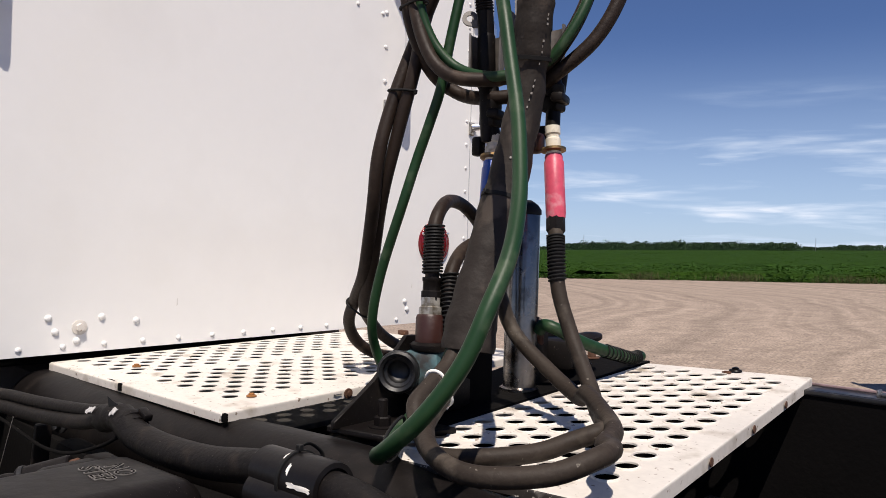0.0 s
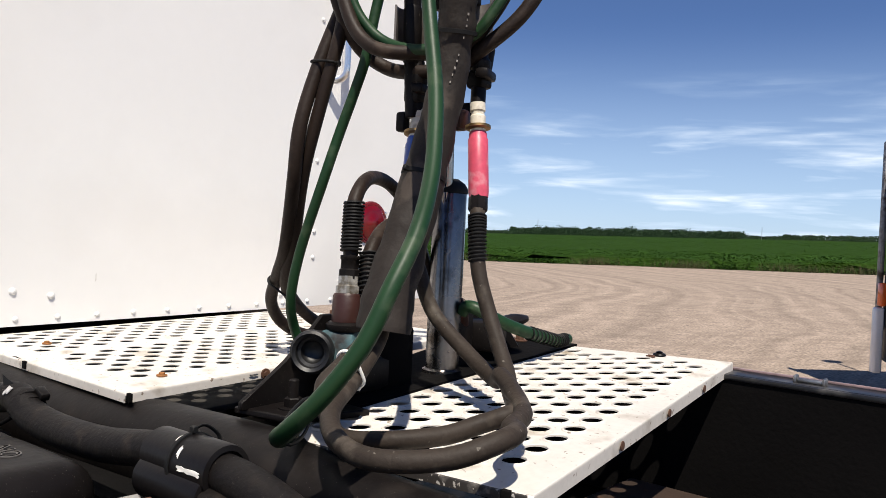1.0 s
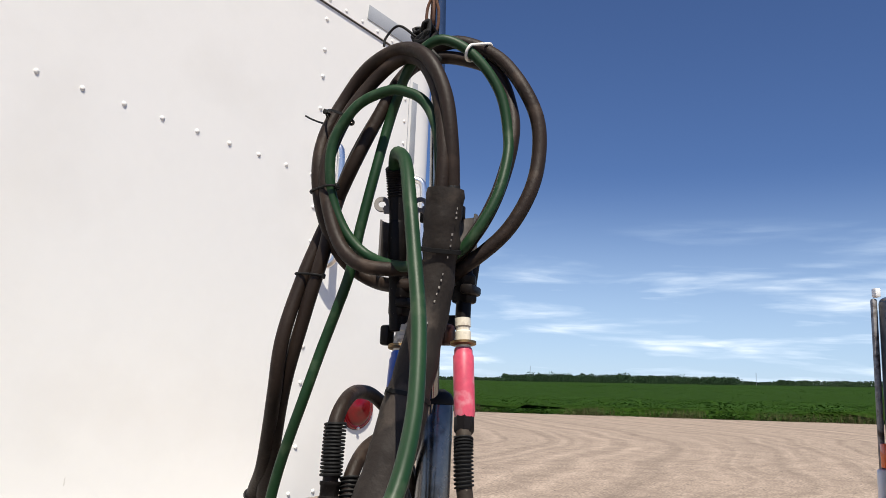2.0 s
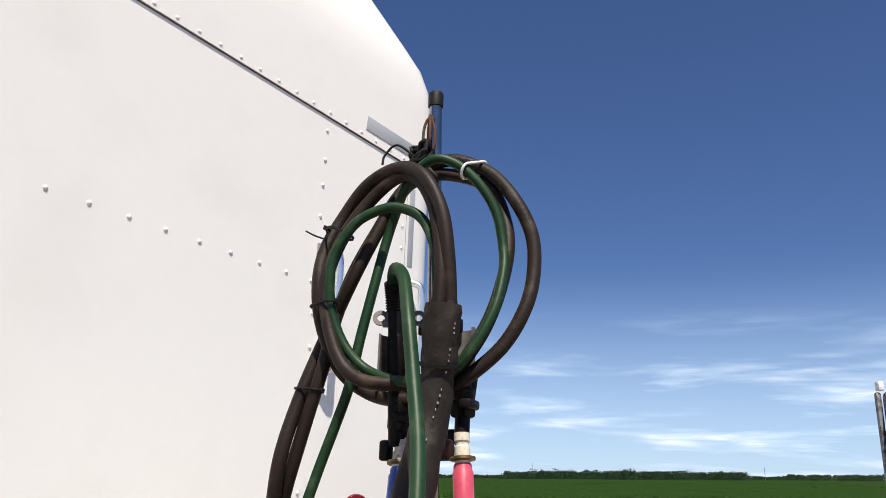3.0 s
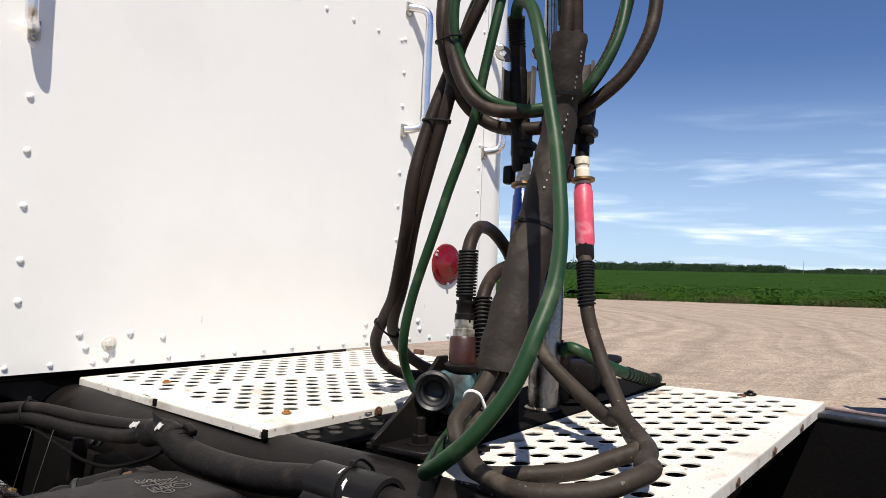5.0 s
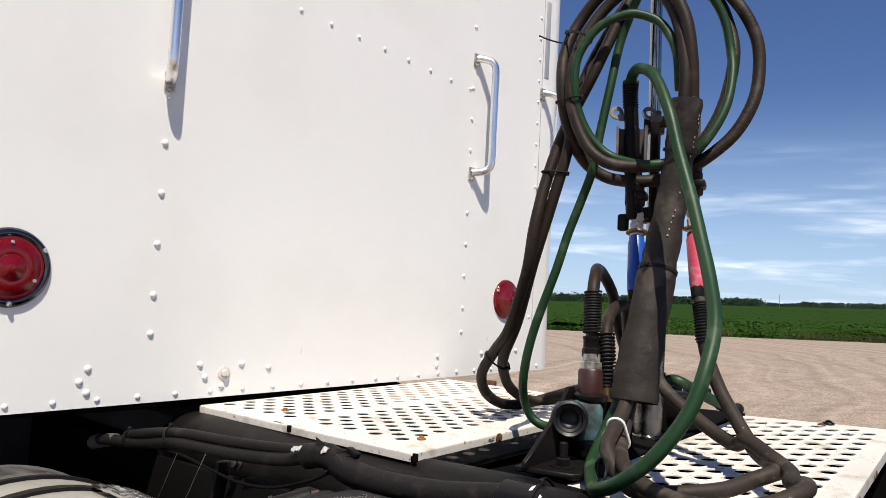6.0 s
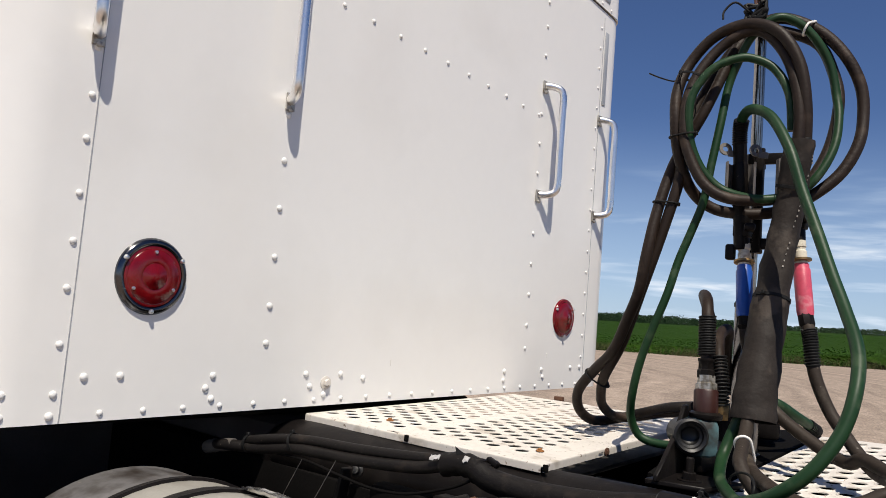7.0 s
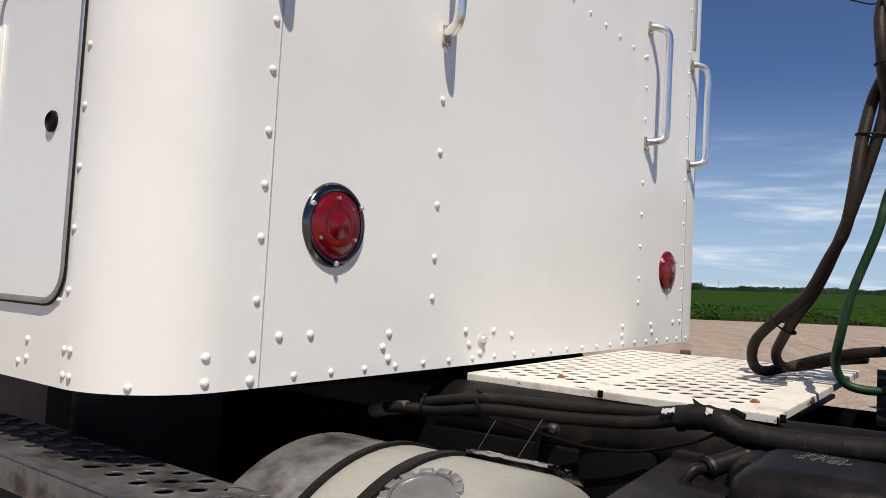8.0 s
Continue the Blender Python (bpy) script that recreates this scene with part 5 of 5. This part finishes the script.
E2 = [(0.899, -0.074, 1.150), (0.899, -0.074, 1.212), (0.886, -0.060, 1.272), (0.866, -0.006, 1.315), (0.859, 0.062, 1.328), (0.836, 0.120, 1.270), (0.832, 0.160, 1.190)]
part("tubing", hose(E2, 0.0118), M_BROWN, svc2)
part("spring_guard", coil(rounded(E2[:3], 10)[4:], 0.0150, 0.0022, 15), M_ZIP, svc2, "black spring guard")
part("brass_nut", turned([(0.017, 0), (0.017, 0.03), (0.014, 0.034)], between((0.899, -0.074, 1.150), (0.899, -0.074, 1.215)), 6), M_BRASS, svc2, "tarnished brass nut")

rear_cable = hose_thing("electric_cable", [(0.905, 0.160, 1.170), (0.917, 0.158, 1.182), (0.940, 0.165, 1.177), (0.962, 0.210, 1.154), (0.972, 0.274, 1.134), (0.967, 0.340, 1.120), (0.955, 0.405, 1.108), (0.945, 0.460, 1.107)], 0.0115, M_GREEN, "short green cable curling over the deck behind the stand", category="cable", group="hoses on the stand")
part("spring_guard", coil(rounded([(0.972, 0.274, 1.134), (0.967, 0.340, 1.120), (0.955, 0.405, 1.108), (0.948, 0.445, 1.107)], 8), 0.0125, 0.0018, 13), M_ZIP, rear_cable, "black spring guard")
rear_valve = thing("brake_valve", (0.87, 0.28, 1.09), "small black valve with round cap behind the stand", "valve")
part("valve_body", box((0.09, 0.07, 0.06), pose(0.865, 0.27, 1.118, 0, 0, 20), 0.012), M_BLACK, rear_valve)
part("valve_cap", turned([(0.02, 0), (0.03, 0.006), (0.03, 0.012), (0.01, 0.018)], pose(0.900, 0.33, 1.140, 12, 0, 0), 20), M_BLACK, rear_valve)
part("elbow", hose([(0.86, 0.22, 1.13), (0.88, 0.19, 1.165), (0.90, 0.16, 1.185)], 0.012), M_BROWNFIT, rear_valve)


# ---------------------------------------------------------------- near side: pipes, harness, tank, step
pipe = thing("air_pipe", (0.6, -0.385, 0.985), "thick matt black pipe along the frame rail", "pipe")
PIPE = [(-0.045, -0.366, 0.935), (-0.035, -0.368, 0.958), (0.03, -0.368, 0.966), (0.25, -0.352, 0.962), (0.50, -0.326, 0.958), (0.75, -0.296, 0.960), (0.95, -0.272, 0.958), (1.10, -0.262, 0.942), (1.30, -0.245, 0.934), (1.70, -0.21, 0.930), (2.25, -0.165, 0.930)]
pl = rounded(PIPE, 5)
part("pipe_body", sweep(pl, [0.066 + 0.006 * min(1.0, i / 25) for i in range(len(pl))], 28), M_BLACK, pipe)

M_WORN0 = mat("dusty_tape", (0.085, 0.075, 0.066), 0.7, dark=0.4, scale=30, bump=0.5)
M_SILVER = mat("crumpled_silver_tape", (0.42, 0.41, 0.40), 0.5, dark=0.35, scale=120, bump=0.8, bscale=220)
harness = thing("wiring_harness", (0.4, -0.49, 1.01), "bundle of black cables in corrugated sheath along the rail", "wiring harness")
H1 = [(-0.09, -0.560, 0.968), (-0.03, -0.572, 0.984), (0.06, -0.540, 0.988), (0.17, -0.522, 1.003), (0.33, -0.500, 1.006), (0.47, -0.482, 1.016), (0.55, -0.472, 1.034), (0.60, -0.468, 1.036), (0.64, -0.466, 1.022), (0.72, -0.462, 1.016), (0.84, -0.458, 1.022), (0.95, -0.446, 1.036), (1.05, -0.442, 1.037), (1.16, -0.446, 1.030), (1.30, -0.460, 0.998), (1.42, -0.475, 0.94)]
hl = rounded(H1, 6)
part("main_cable", sweep(hl, [0.0122 + 0.0100 * min(1.0, max(0.0, (i - 34) / 10)) for i in range(len(hl))], 18), M_RUBBER, harness)
H2 = [(0.03, -0.548, 1.001), (0.12, -0.530, 1.017), (0.20, -0.512, 1.024), (0.33, -0.492, 1.026), (0.48, -0.470, 1.034), (0.56, -0.458, 1.046), (0.62, -0.452, 1.030), (0.66, -0.455, 1.018)]
part("cable", hose(H2, 0.0108), M_RUBBER, harness)
H3 = [(0.10, -0.530, 0.985), (0.20, -0.525, 0.985), (0.29, -0.515, 0.972), (0.38, -0.508, 0.962), (0.47, -0.500, 0.968), (0.56, -0.488, 0.995), (0.60, -0.478, 1.015)]
part("thin_cable", hose(H3, 0.0030), M_UNDER, harness)
for c, r, tilt in (((0.155, -0.518, 1.012), 0.0215, 0.45), ((0.035, -0.550, 0.994), 0.0165, 0.1)):
    part("band", tie(c, (1, 0.15, tilt), r, 0.006), M_ZIP, harness)
part("end_tape", sweep(rounded([(-0.10, -0.565, 0.965), (-0.06, -0.570, 0.976), (0.0, -0.562, 0.988)], 4), [0.009, 0.015, 0.0155, 0.014, 0.016, 0.014, 0.0145, 0.014, 0.0132], 14), M_WORN0, harness, "dusty taped cable end")
part("tape_wrap", sweep(rounded([(0.53, -0.470, 1.030), (0.565, -0.466, 1.038), (0.60, -0.464, 1.036), (0.625, -0.464, 1.027)], 4), [0.0218 + 0.0014 * math.sin(k * 2.3) for k in range(13)], 18), M_RUBBER, harness, "black tape wound round the cables")
part("clamp", turned([(0.0228, 0), (0.0246, 0.001), (0.0246, 0.007), (0.0228, 0.008)], between((0.606, -0.464, 1.034), (0.64, -0.464, 1.020)), 24, None, True), M_BLACK, harness, "black hose clamp")
part("clamp_screw", box((0.026, 0.014, 0.012), pose(0.628, -0.450, 1.050, 0, 20, 0), 0.003), M_BLACK, harness)
part("tape_end", prism([(0, 0), (0.022, 0.003), (0.009, 0.009), (-0.005, 0.018)], 0.0018, Matrix.Translation((0.566, -0.478, 1.053)) @ Matrix.Rotation(radians(35), 4, "Z") @ Matrix.Rotation(radians(80), 4, "X"), 0), M_ZIP, harness, "loose end of black tape")
part("tape_patch", flake((0.525, -0.473, 1.030), (1, 0.08, 0.2), (0.1, -0.70, 0.70), 0.0226, 0.022, 40, 3), M_SILVER, harness, "torn silver tape")
part("tape_patch", flake((0.590, -0.466, 1.036), (1, 0.08, 0.0), (0.1, -0.72, 0.70), 0.0236, 0.012, 44, 8), M_SILVER, harness, "torn silver tape")
part("grommet", turned([(0.007, 0), (0.013, 0.002), (0.0135, 0.008), (0.009, 0.012), (0.008, 0.022), (0.003, 0.024)], between((0.271, -0.436, 0.968), (0.30, -0.50, 0.985)), 16), M_GLOSS, harness, "shiny round fitting on the rail")
M_COLLAR = mat("satin_black_plastic", (0.0070, 0.0060, 0.0060), 0.38, dark=0.75, scale=12, bump=0.15, spots=(0.03, 0.026, 0.022), spot_lo=0.62, spot_hi=0.8, spec=0.2)
collar = thing("sheath_collar", (1.02, -0.466, 1.03), "black plastic sheath collar with flaking white paint", "sheath collar")
C0, C1 = Vector((0.948, -0.4460, 1.036)), Vector((1.076, -0.4410, 1.037))
cm = between(C0, C1)
part("shell", turned([(0.026, 0), (0.0290, 0.003), (0.0290, 0.064), (0.027, 0.066)], cm, 30), M_COLLAR, collar)
part("shell", turned([(0.027, 0.060), (0.0315, 0.062), (0.0315, 0.122), (0.0305, 0.127), (0.0245, 0.128), (0.023, 0.122)], cm, 30), M_COLLAR, collar)
low = Vector((0.0, -0.012, -0.024))
part("lower_shell", turned([(0.022, 0.004), (0.0265, 0.006), (0.0265, 0.120), (0.0255, 0.124), (0.021, 0.125), (0.020, 0.12)], between(C0 + low, C1 + low), 26), M_COLLAR, collar)
part("band", tie(C0.lerp(C1, 0.50), C1 - C0, 0.0322, 0.005), M_ZIP, collar)
part("band_tail", sweep(rounded([(1.004, -0.440, 1.070), (1.006, -0.425, 1.074), (1.010, -0.410, 1.062), (1.010, -0.408, 1.050)], 4), 0.0028, 8, None, 0.5), M_ZIP, collar)
for f, n, ln, dg, sd in ((0.44, (0, -0.30, 0.95), 0.006, 32, 4), (0.60, (0, -0.80, 0.60), 0.004, 30, 6), (0.80, (0, -1.0, 0.10), 0.040, 12, 9)):
    part("paint_flake", flake(C0.lerp(C1, f), C1 - C0, n, 0.0312 if f > 0.5 else 0.0287, ln, dg, sd), M_WZIP, collar)
hose_thing("coolant_hose", [(1.00, -0.460, 1.006), (1.09, -0.460, 1.006), (1.20, -0.480, 0.996), (1.34, -0.49, 0.965), (1.48, -0.48, 0.92)], 0.0205, M_RUBBER, "rough black hose below the collar")

cover = thing("valve_cover", (0.74, -0.62, 0.86), "black moulded cover lettered NO STEP", "cover")
cb = box((0.215, 0.25, 0.17), pose(0.795, -0.610, 0.934, 0, 0, 4), 0.045, seg=5)
part("shell", cb, M_BLACK, cover)
part("shell_lip", box((0.23, 0.265, 0.012), pose(0.795, -0.610, 0.868, 0, 0, 4), 0.004), M_BLACK, cover)
part("side_bump", turned([(0.02, -0.05), (0.034, -0.046), (0.040, -0.03), (0.040, 0.03), (0.034, 0.046), (0.02, 0.05)], pose(0.700, -0.585, 0.975, 90, 0, 10), 20), M_BLACK, cover)


def letters(words, m, size, parent, material, fat=0.0006, deep=0.0018):
    cu = bpy.data.curves.new("letters", "FONT")
    cu.body, cu.size, cu.extrude, cu.align_x, cu.align_y = words, size, deep, "CENTER", "CENTER"
    cu.offset, cu.space_line, cu.space_character = fat, 0.85, 1.08
    tmp_ob = bpy.data.objects.new("letters_tmp", cu)
    scene.collection.objects.link(tmp_ob)
    dg = bpy.context.evaluated_depsgraph_get()
    me = bpy.data.meshes.new_from_object(tmp_ob.evaluated_get(dg))
    bpy.data.objects.remove(tmp_ob)
    bpy.data.curves.remove(cu)
    me.materials.clear()
    me.materials.append(material)
    me.transform(m)
    ob = new("lettering", me)
    ob.parent = parent
    ob.matrix_parent_inverse = parent.matrix_basis.inverted()
    return ob


M_WORN = mat("worn_black_plastic", (0.11, 0.102, 0.094), 0.5, dark=0.7, scale=30, bump=0.2)
lm = pose(0.787, -0.572, 1.0192, 0, 0, -3)
letters("NO\nSTEP", lm, 0.034, cover, M_WORN, 0.0012, 0.0010)
letters("NO\nSTEP", lm, 0.034, cover, M_UNDER, -0.0006, 0.0014)

tank = thing("fuel_tank", (0.2, -0.85, 0.36), "polished aluminium round fuel tank with steel straps", "fuel tank")
TY, TZ, TR = -0.802, 0.634, 0.330
tm = pose(0, TY, TZ, 0, 90, 0)
part("shell", turned([(TR - 0.03, -0.02), (TR - 0.013, 0.0), (TR - 0.013, 0.148), (TR, 0.152), (TR, 0.425), (TR - 0.006, 0.450), (TR - 0.022, 0.470), (TR - 0.05, 0.485), (TR - 0.12, 0.498), (0.02, 0.505)], tm, 72), M_ALU, tank)
for x, w in ((0.160, 0.008), (0.262, 0.013)):
    part("strap", turned([(TR - 0.001, x - w), (TR + 0.006, x - w + 0.002), (TR + 0.006, x + w - 0.002), (TR - 0.001, x + w)], tm, 72), M_RUBBER, tank, "black rubber-lined strap")
part("wrap", turned([(TR - 0.008, -0.005), (TR - 0.004, -0.003), (TR - 0.004, 0.150), (TR - 0.008, 0.152)], tm, 72), M_WRAP, tank, "scuffed grey metal wrap")
ca = math.asin(-0.123 / TR)
ctop = Vector((0.335, TY + TR * math.sin(ca), TZ + TR * math.cos(ca)))
cn = Vector((0, math.sin(ca), math.cos(ca)))
cmx = between(ctop - cn * 0.026, ctop + cn)
neck = part("filler_cap", turned([(0.050, 0), (0.050, 0.010), (0.058, 0.011), (0.058, 0.026), (0.054, 0.029), (0.047, 0.0295), (0.046, 0.027), (0.004, 0.028)], cmx, 40), M_STEEL, tank, "knurled aluminium filler cap")
for k in range(12):
    a = 2 * math.pi * k / 12
    part("lug", box((0.013, 0.022, 0.006), cmx @ Matrix.Rotation(a, 4, "Z") @ Matrix.Translation((0.0555, 0, 0.028)), 0.002), M_STEEL, neck)
shield = bmesh.new()
sv = []
for i in range(25):
    row = []
    for j in range(17):
        x, y = 0.275 + 0.155 * i / 24, -0.735 + 0.125 * j / 16 + 0.012 * noise.noise((i * 0.5, 2, 0)) * (j / 16)
        z = TZ + math.sqrt(TR * TR - (y - TY) ** 2) + 0.013 + 0.008 * j / 16 + 0.007 * noise.noise((x * 7 + y * 14, y * 75, 0)) + 0.0016 * noise.noise((x * 60, y * 80, 4))
        row.append(shield.verts.new((x, y, z)))
    sv.append(row)
for a, b in zip(sv, sv[1:]):
    for j in range(16):
        shield.faces.new((a[j], a[j + 1], b[j + 1], b[j]))
solid = bmesh.ops.extrude_face_region(shield, geom=shield.faces[:])
for v in solid["geom"]:
    if isinstance(v, bmesh.types.BMVert):
        v.co.z -= 0.005
part("crumpled_shield", shield, M_FOIL, tank, "crumpled bright metal shield on the tank shoulder")
fit1 = thing("tank_fitting", (0.372, -0.622, 0.90), "chrome and brass fuel line fitting on the tank", "fitting")
part("nut", turned([(0.011, 0), (0.012, 0.002), (0.012, 0.011), (0.007, 0.013), (0.007, 0.020)], between((0.374, -0.622, 0.912), (0.376, -0.600, 0.985)), 6), M_BRASS, fit1)
part("stem", rod((0.372, -0.640, 0.84), (0.372, -0.622, 0.915), 0.011, 14), M_STEEL, fit1)
part("base_flange", turned([(0.034, -0.02), (0.036, 0), (0.034, 0.004), (0.012, 0.006)], between((0.366, -0.648, 0.893), (0.37, -0.60, 0.995)), 24), M_ALU, fit1)
for k, (x, y, z) in enumerate(((0.330, -0.668, 0.925), (0.345, -0.690, 0.936), (0.395, -0.655, 0.912))):
    part("bolt", bolt((x, y, z), (0.1, 0.3, 1), 0.006, 0.008), M_STEEL if k else M_BRASS, fit1)

step = thing("cab_step", (-0.45, -1.05, 0.90), "aluminium grip-strut step below the cab side", "step")


def tread_strip():
    """Three staggered rows of punched holes with raised collars."""
    bm = bmesh.new()
    x0, x1, y0, y1, z = -1.25, 0.42, -1.212, -1.066, 0.930
    pitch, row, N, r0 = 0.0643, 0.0392, 16, 0.0148

    def quad(a, b, c, d):
        bm.faces.new([bm.verts.new(v) for v in ((a, b, z), (c, b, z), (c, d, z), (a, d, z))])

    first = -1.1645 - row / 2
    quad(x0, y0, x1, first)
    quad(x0, first + 3 * row, x1, y1)
    for j in range(3):
        cy = first + (j + 0.5) * row
        count = 24
        left = (0.0035, 0.0255, 0.0555)[j] - (count - 6) * pitch - pitch / 2
        quad(x0, cy - row / 2, left, cy + row / 2)
        quad(left + count * pitch, cy - row / 2, x1, cy + row / 2)
        for i in range(count):
            cx = left + (i + 0.5) * pitch
            edge = []
            for k in range(N):
                a = 2 * math.pi * (k + 0.5) / N
                f = 1 / max(abs(math.cos(a)) / (pitch / 2), abs(math.sin(a)) / (row / 2))
                edge.append((cx + math.cos(a) * f, cy + math.sin(a) * f))
            prev = [bm.verts.new((*e, z)) for e in edge]
            for k in range(N):
                (ax, ay), (bx, by) = edge[k], edge[(k + 1) % N]
                if abs(ax - bx) > 1e-6 and abs(ay - by) > 1e-6:
                    corner = bm.verts.new((cx + math.copysign(pitch / 2, ax - cx), cy + math.copysign(row / 2, ay - cy), z))
                    bm.faces.new((prev[k], corner, prev[(k + 1) % N]))
            for r, h in ((r0 + 0.0042, 0), (r0 + 0.0022, 0.0012), (r0 + 0.0006, 0.0015), (r0 - 0.0002, 0.0009), (r0 - 0.0003, -0.0012)):
                cur = [bm.verts.new((cx + r * math.cos(2 * math.pi * (k + 0.5) / N), cy + r * math.sin(2 * math.pi * (k + 0.5) / N), z + h)) for k in range(N)]
                for k in range(N):
                    bm.faces.new((prev[k], prev[(k + 1) % N], cur[(k + 1) % N], cur[k]))
                prev = cur
    bmesh.ops.remove_doubles(bm, verts=bm.verts, dist=0.0002)
    return bm


M_STEPALU = mat("weathered_aluminium", (0.17, 0.165, 0.165), 0.46, 0.75, dark=0.6, scale=14, fine=90, grain_k=0.2, bump=0.3, bscale=60, spots=(0.06, 0.055, 0.05), spot_lo=0.5, spot_hi=0.68, spot_scale=22)
part("tread", tread_strip(), M_STEPALU, step, "punched aluminium tread")
part("side_bar", sweep([Vector((-1.25, -1.2135, 0.9255)), Vector((0.42, -1.2135, 0.9255))], 0.0055, 10), M_STEPALU, step, "rolled front edge")
part("front_bar", box((1.67, 0.005, 0.050), pose(-0.415, -1.2145, 0.896), 0.001), M_STEPALU, step)
part("step_box", box((1.30, 0.11, 0.40), pose(-0.60, -1.13, 0.68), 0.02), M_BLACK, step, "black step box")

# dark brackets and lines between tank and frame
lines = thing("air_lines", (0.4, -0.52, 0.9), "thin steel lines and black brackets under the harness", "air line")
for a, b in (((0.196, -0.53, 0.986), (0.110, -0.53, 0.845)), ((0.299, -0.53, 1.002), (0.199, -0.53, 0.840))):
    part("steel_line", rod(a, b, 0.0007, 8), M_HOLDER, lines)
part("hanger", box((0.012, 0.03, 0.16), pose(0.255, -0.47, 0.90, 0, 12, 0), 0.004), M_BLACK, lines)
part("bracket", box((0.05, 0.04, 0.07), pose(0.560, -0.485, 0.945), 0.006), M_BLACK, lines)
part("valve_box", box((0.15, 0.05, 0.16), pose(0.42, -0.455, 0.885), 0.015), M_UNDER, lines)
def small_cylinder(a, b, r, material, drop, label):
    a, b = Vector(a), Vector(b)
    ax = (b - a).normalized()
    c = thing("air_cylinder", a, label, "cylinder", "small cylinders")
    part("barrel", rod(a, b, r, 22, None, 0.002), material, c)
    part("end_ring", turned([(r * 0.9, 0), (r * 1.12, 0.001), (r * 1.12, 0.007), (r * 0.9, 0.008)], between(a + ax * 0.004, b), 22), M_GLOSS, c)
    part("rod_end", rod(b - ax * 0.002, b + ax * 0.012, r * 0.55, 12, None, 0.002), M_RUST, c, "rusty rod end")
    part("elbow", hose([a + ax * 0.004, a - ax * 0.025 + Vector((0, 0, 0.002)), a - ax * 0.045 + Vector((0, 0, -0.03)), a - ax * 0.05 + Vector((0, 0, -drop))], r * 0.6), M_BLACK, c)
    return c


small_cylinder((1.036, -0.598, 1.012), (1.056, -0.528, 1.018), 0.0118, M_ZINC, 0.16, "short bright metal cylinder with a rusty end")
small_cylinder((0.636, -0.628, 0.986), (0.676, -0.574, 1.004), 0.0155, M_BLACK, 0.10, "short grimy dark cylinder with a rusty end")
tray = thing("support_plate", (0.60, -0.62, 0.96), "flat dusty black support plate beside the cover", "bracket")
part("flat_plate", prism([(0.530, -0.492), (0.680, -0.525), (0.700, -0.80), (0.575, -0.84)], 0.010, Matrix.Translation((0, 0, 0.958)), 0.002), M_BLACK, tray)
part("plate_flange", prism([(0.526, -0.492), (0.534, -0.492), (0.579, -0.84), (0.571, -0.84)], 0.06, Matrix.Translation((0, 0, 0.902)), 0.002), M_BLACK, tray)


# ---------------------------------------------------------------- parked van across the lot
van = thing("parked_van", lot(1.35, 6.6), "dark-windowed parked van with pale corner bumper and orange lamp", "van")
VM = Matrix.Translation(lot(0.29, 6.55)) @ Matrix.Rotation(radians(-50), 4, "Z")      # its rear corner, x across, y along
M_VAN = mat("dark_van_paint", (0.045, 0.046, 0.05), 0.30, dark=0.8, scale=3, bump=0.02, coat=0.4)


def on_van(x, y, z):
    return VM @ Matrix.Translation((x, y, z))


part("body", box((1.95, 4.4, 1.90), on_van(0.985, 2.25, 1.23), 0.06, seg=4), M_VAN, van)
part("rear_window", box((1.50, 0.02, 0.70), on_van(1.0, 0.045, 1.55), 0.01), M_GLASS, van)
part("pillar", box((0.05, 0.05, 1.62), on_van(0.02, 0.03, 1.36), 0.02), M_WRAP, van, "dull metal corner trim")
part("roof_marker", box((0.07, 0.05, 0.08), on_van(0.03, 0.05, 2.22), 0.012), M_WHITE, van, "pale roof marker")
part("bumper", box((0.07, 0.08, 0.56), on_van(0.075, 0.0, 0.47), 0.02, seg=3), M_WHITE, van, "pale corner bumper")
part("tail_lamp", box((0.07, 0.05, 0.20), on_van(0.10, 0.01, 0.86), 0.015), M_ORANGE, van, "orange lamp")
part("antenna", rod(on_van(0.05, 0.70, 2.16).translation, on_van(0.05, 0.80, 3.15).translation, 0.012, 8), M_BLACK, van)
part("antenna_head", turned([(0.02, -0.02), (0.09, -0.015), (0.10, 0.0), (0.09, 0.015), (0.02, 0.02)], on_van(0.05, 0.80, 3.20), 20), M_BLACK, van)
for dx in (0.14, 1.80):
    for y in (0.9, 3.5):
        c = VM @ Vector((dx, y, 0.34))
        wm = Matrix.Translation(c) @ Matrix.Rotation(radians(-50), 4, "Z") @ pose(0, 0, 0, 0, 90, 0)
        w = part("wheel", turned([(0.20, -0.10), (0.32, -0.10), (0.34, -0.07), (0.34, 0.07), (0.32, 0.10), (0.20, 0.10)], wm, 28), M_TYRE, van)
        part("rim", turned([(0.20, -0.09), (0.16, -0.05), (0.03, -0.06), (0.03, 0.06), (0.16, 0.05), (0.20, 0.09)], wm, 20), M_STEEL, w)
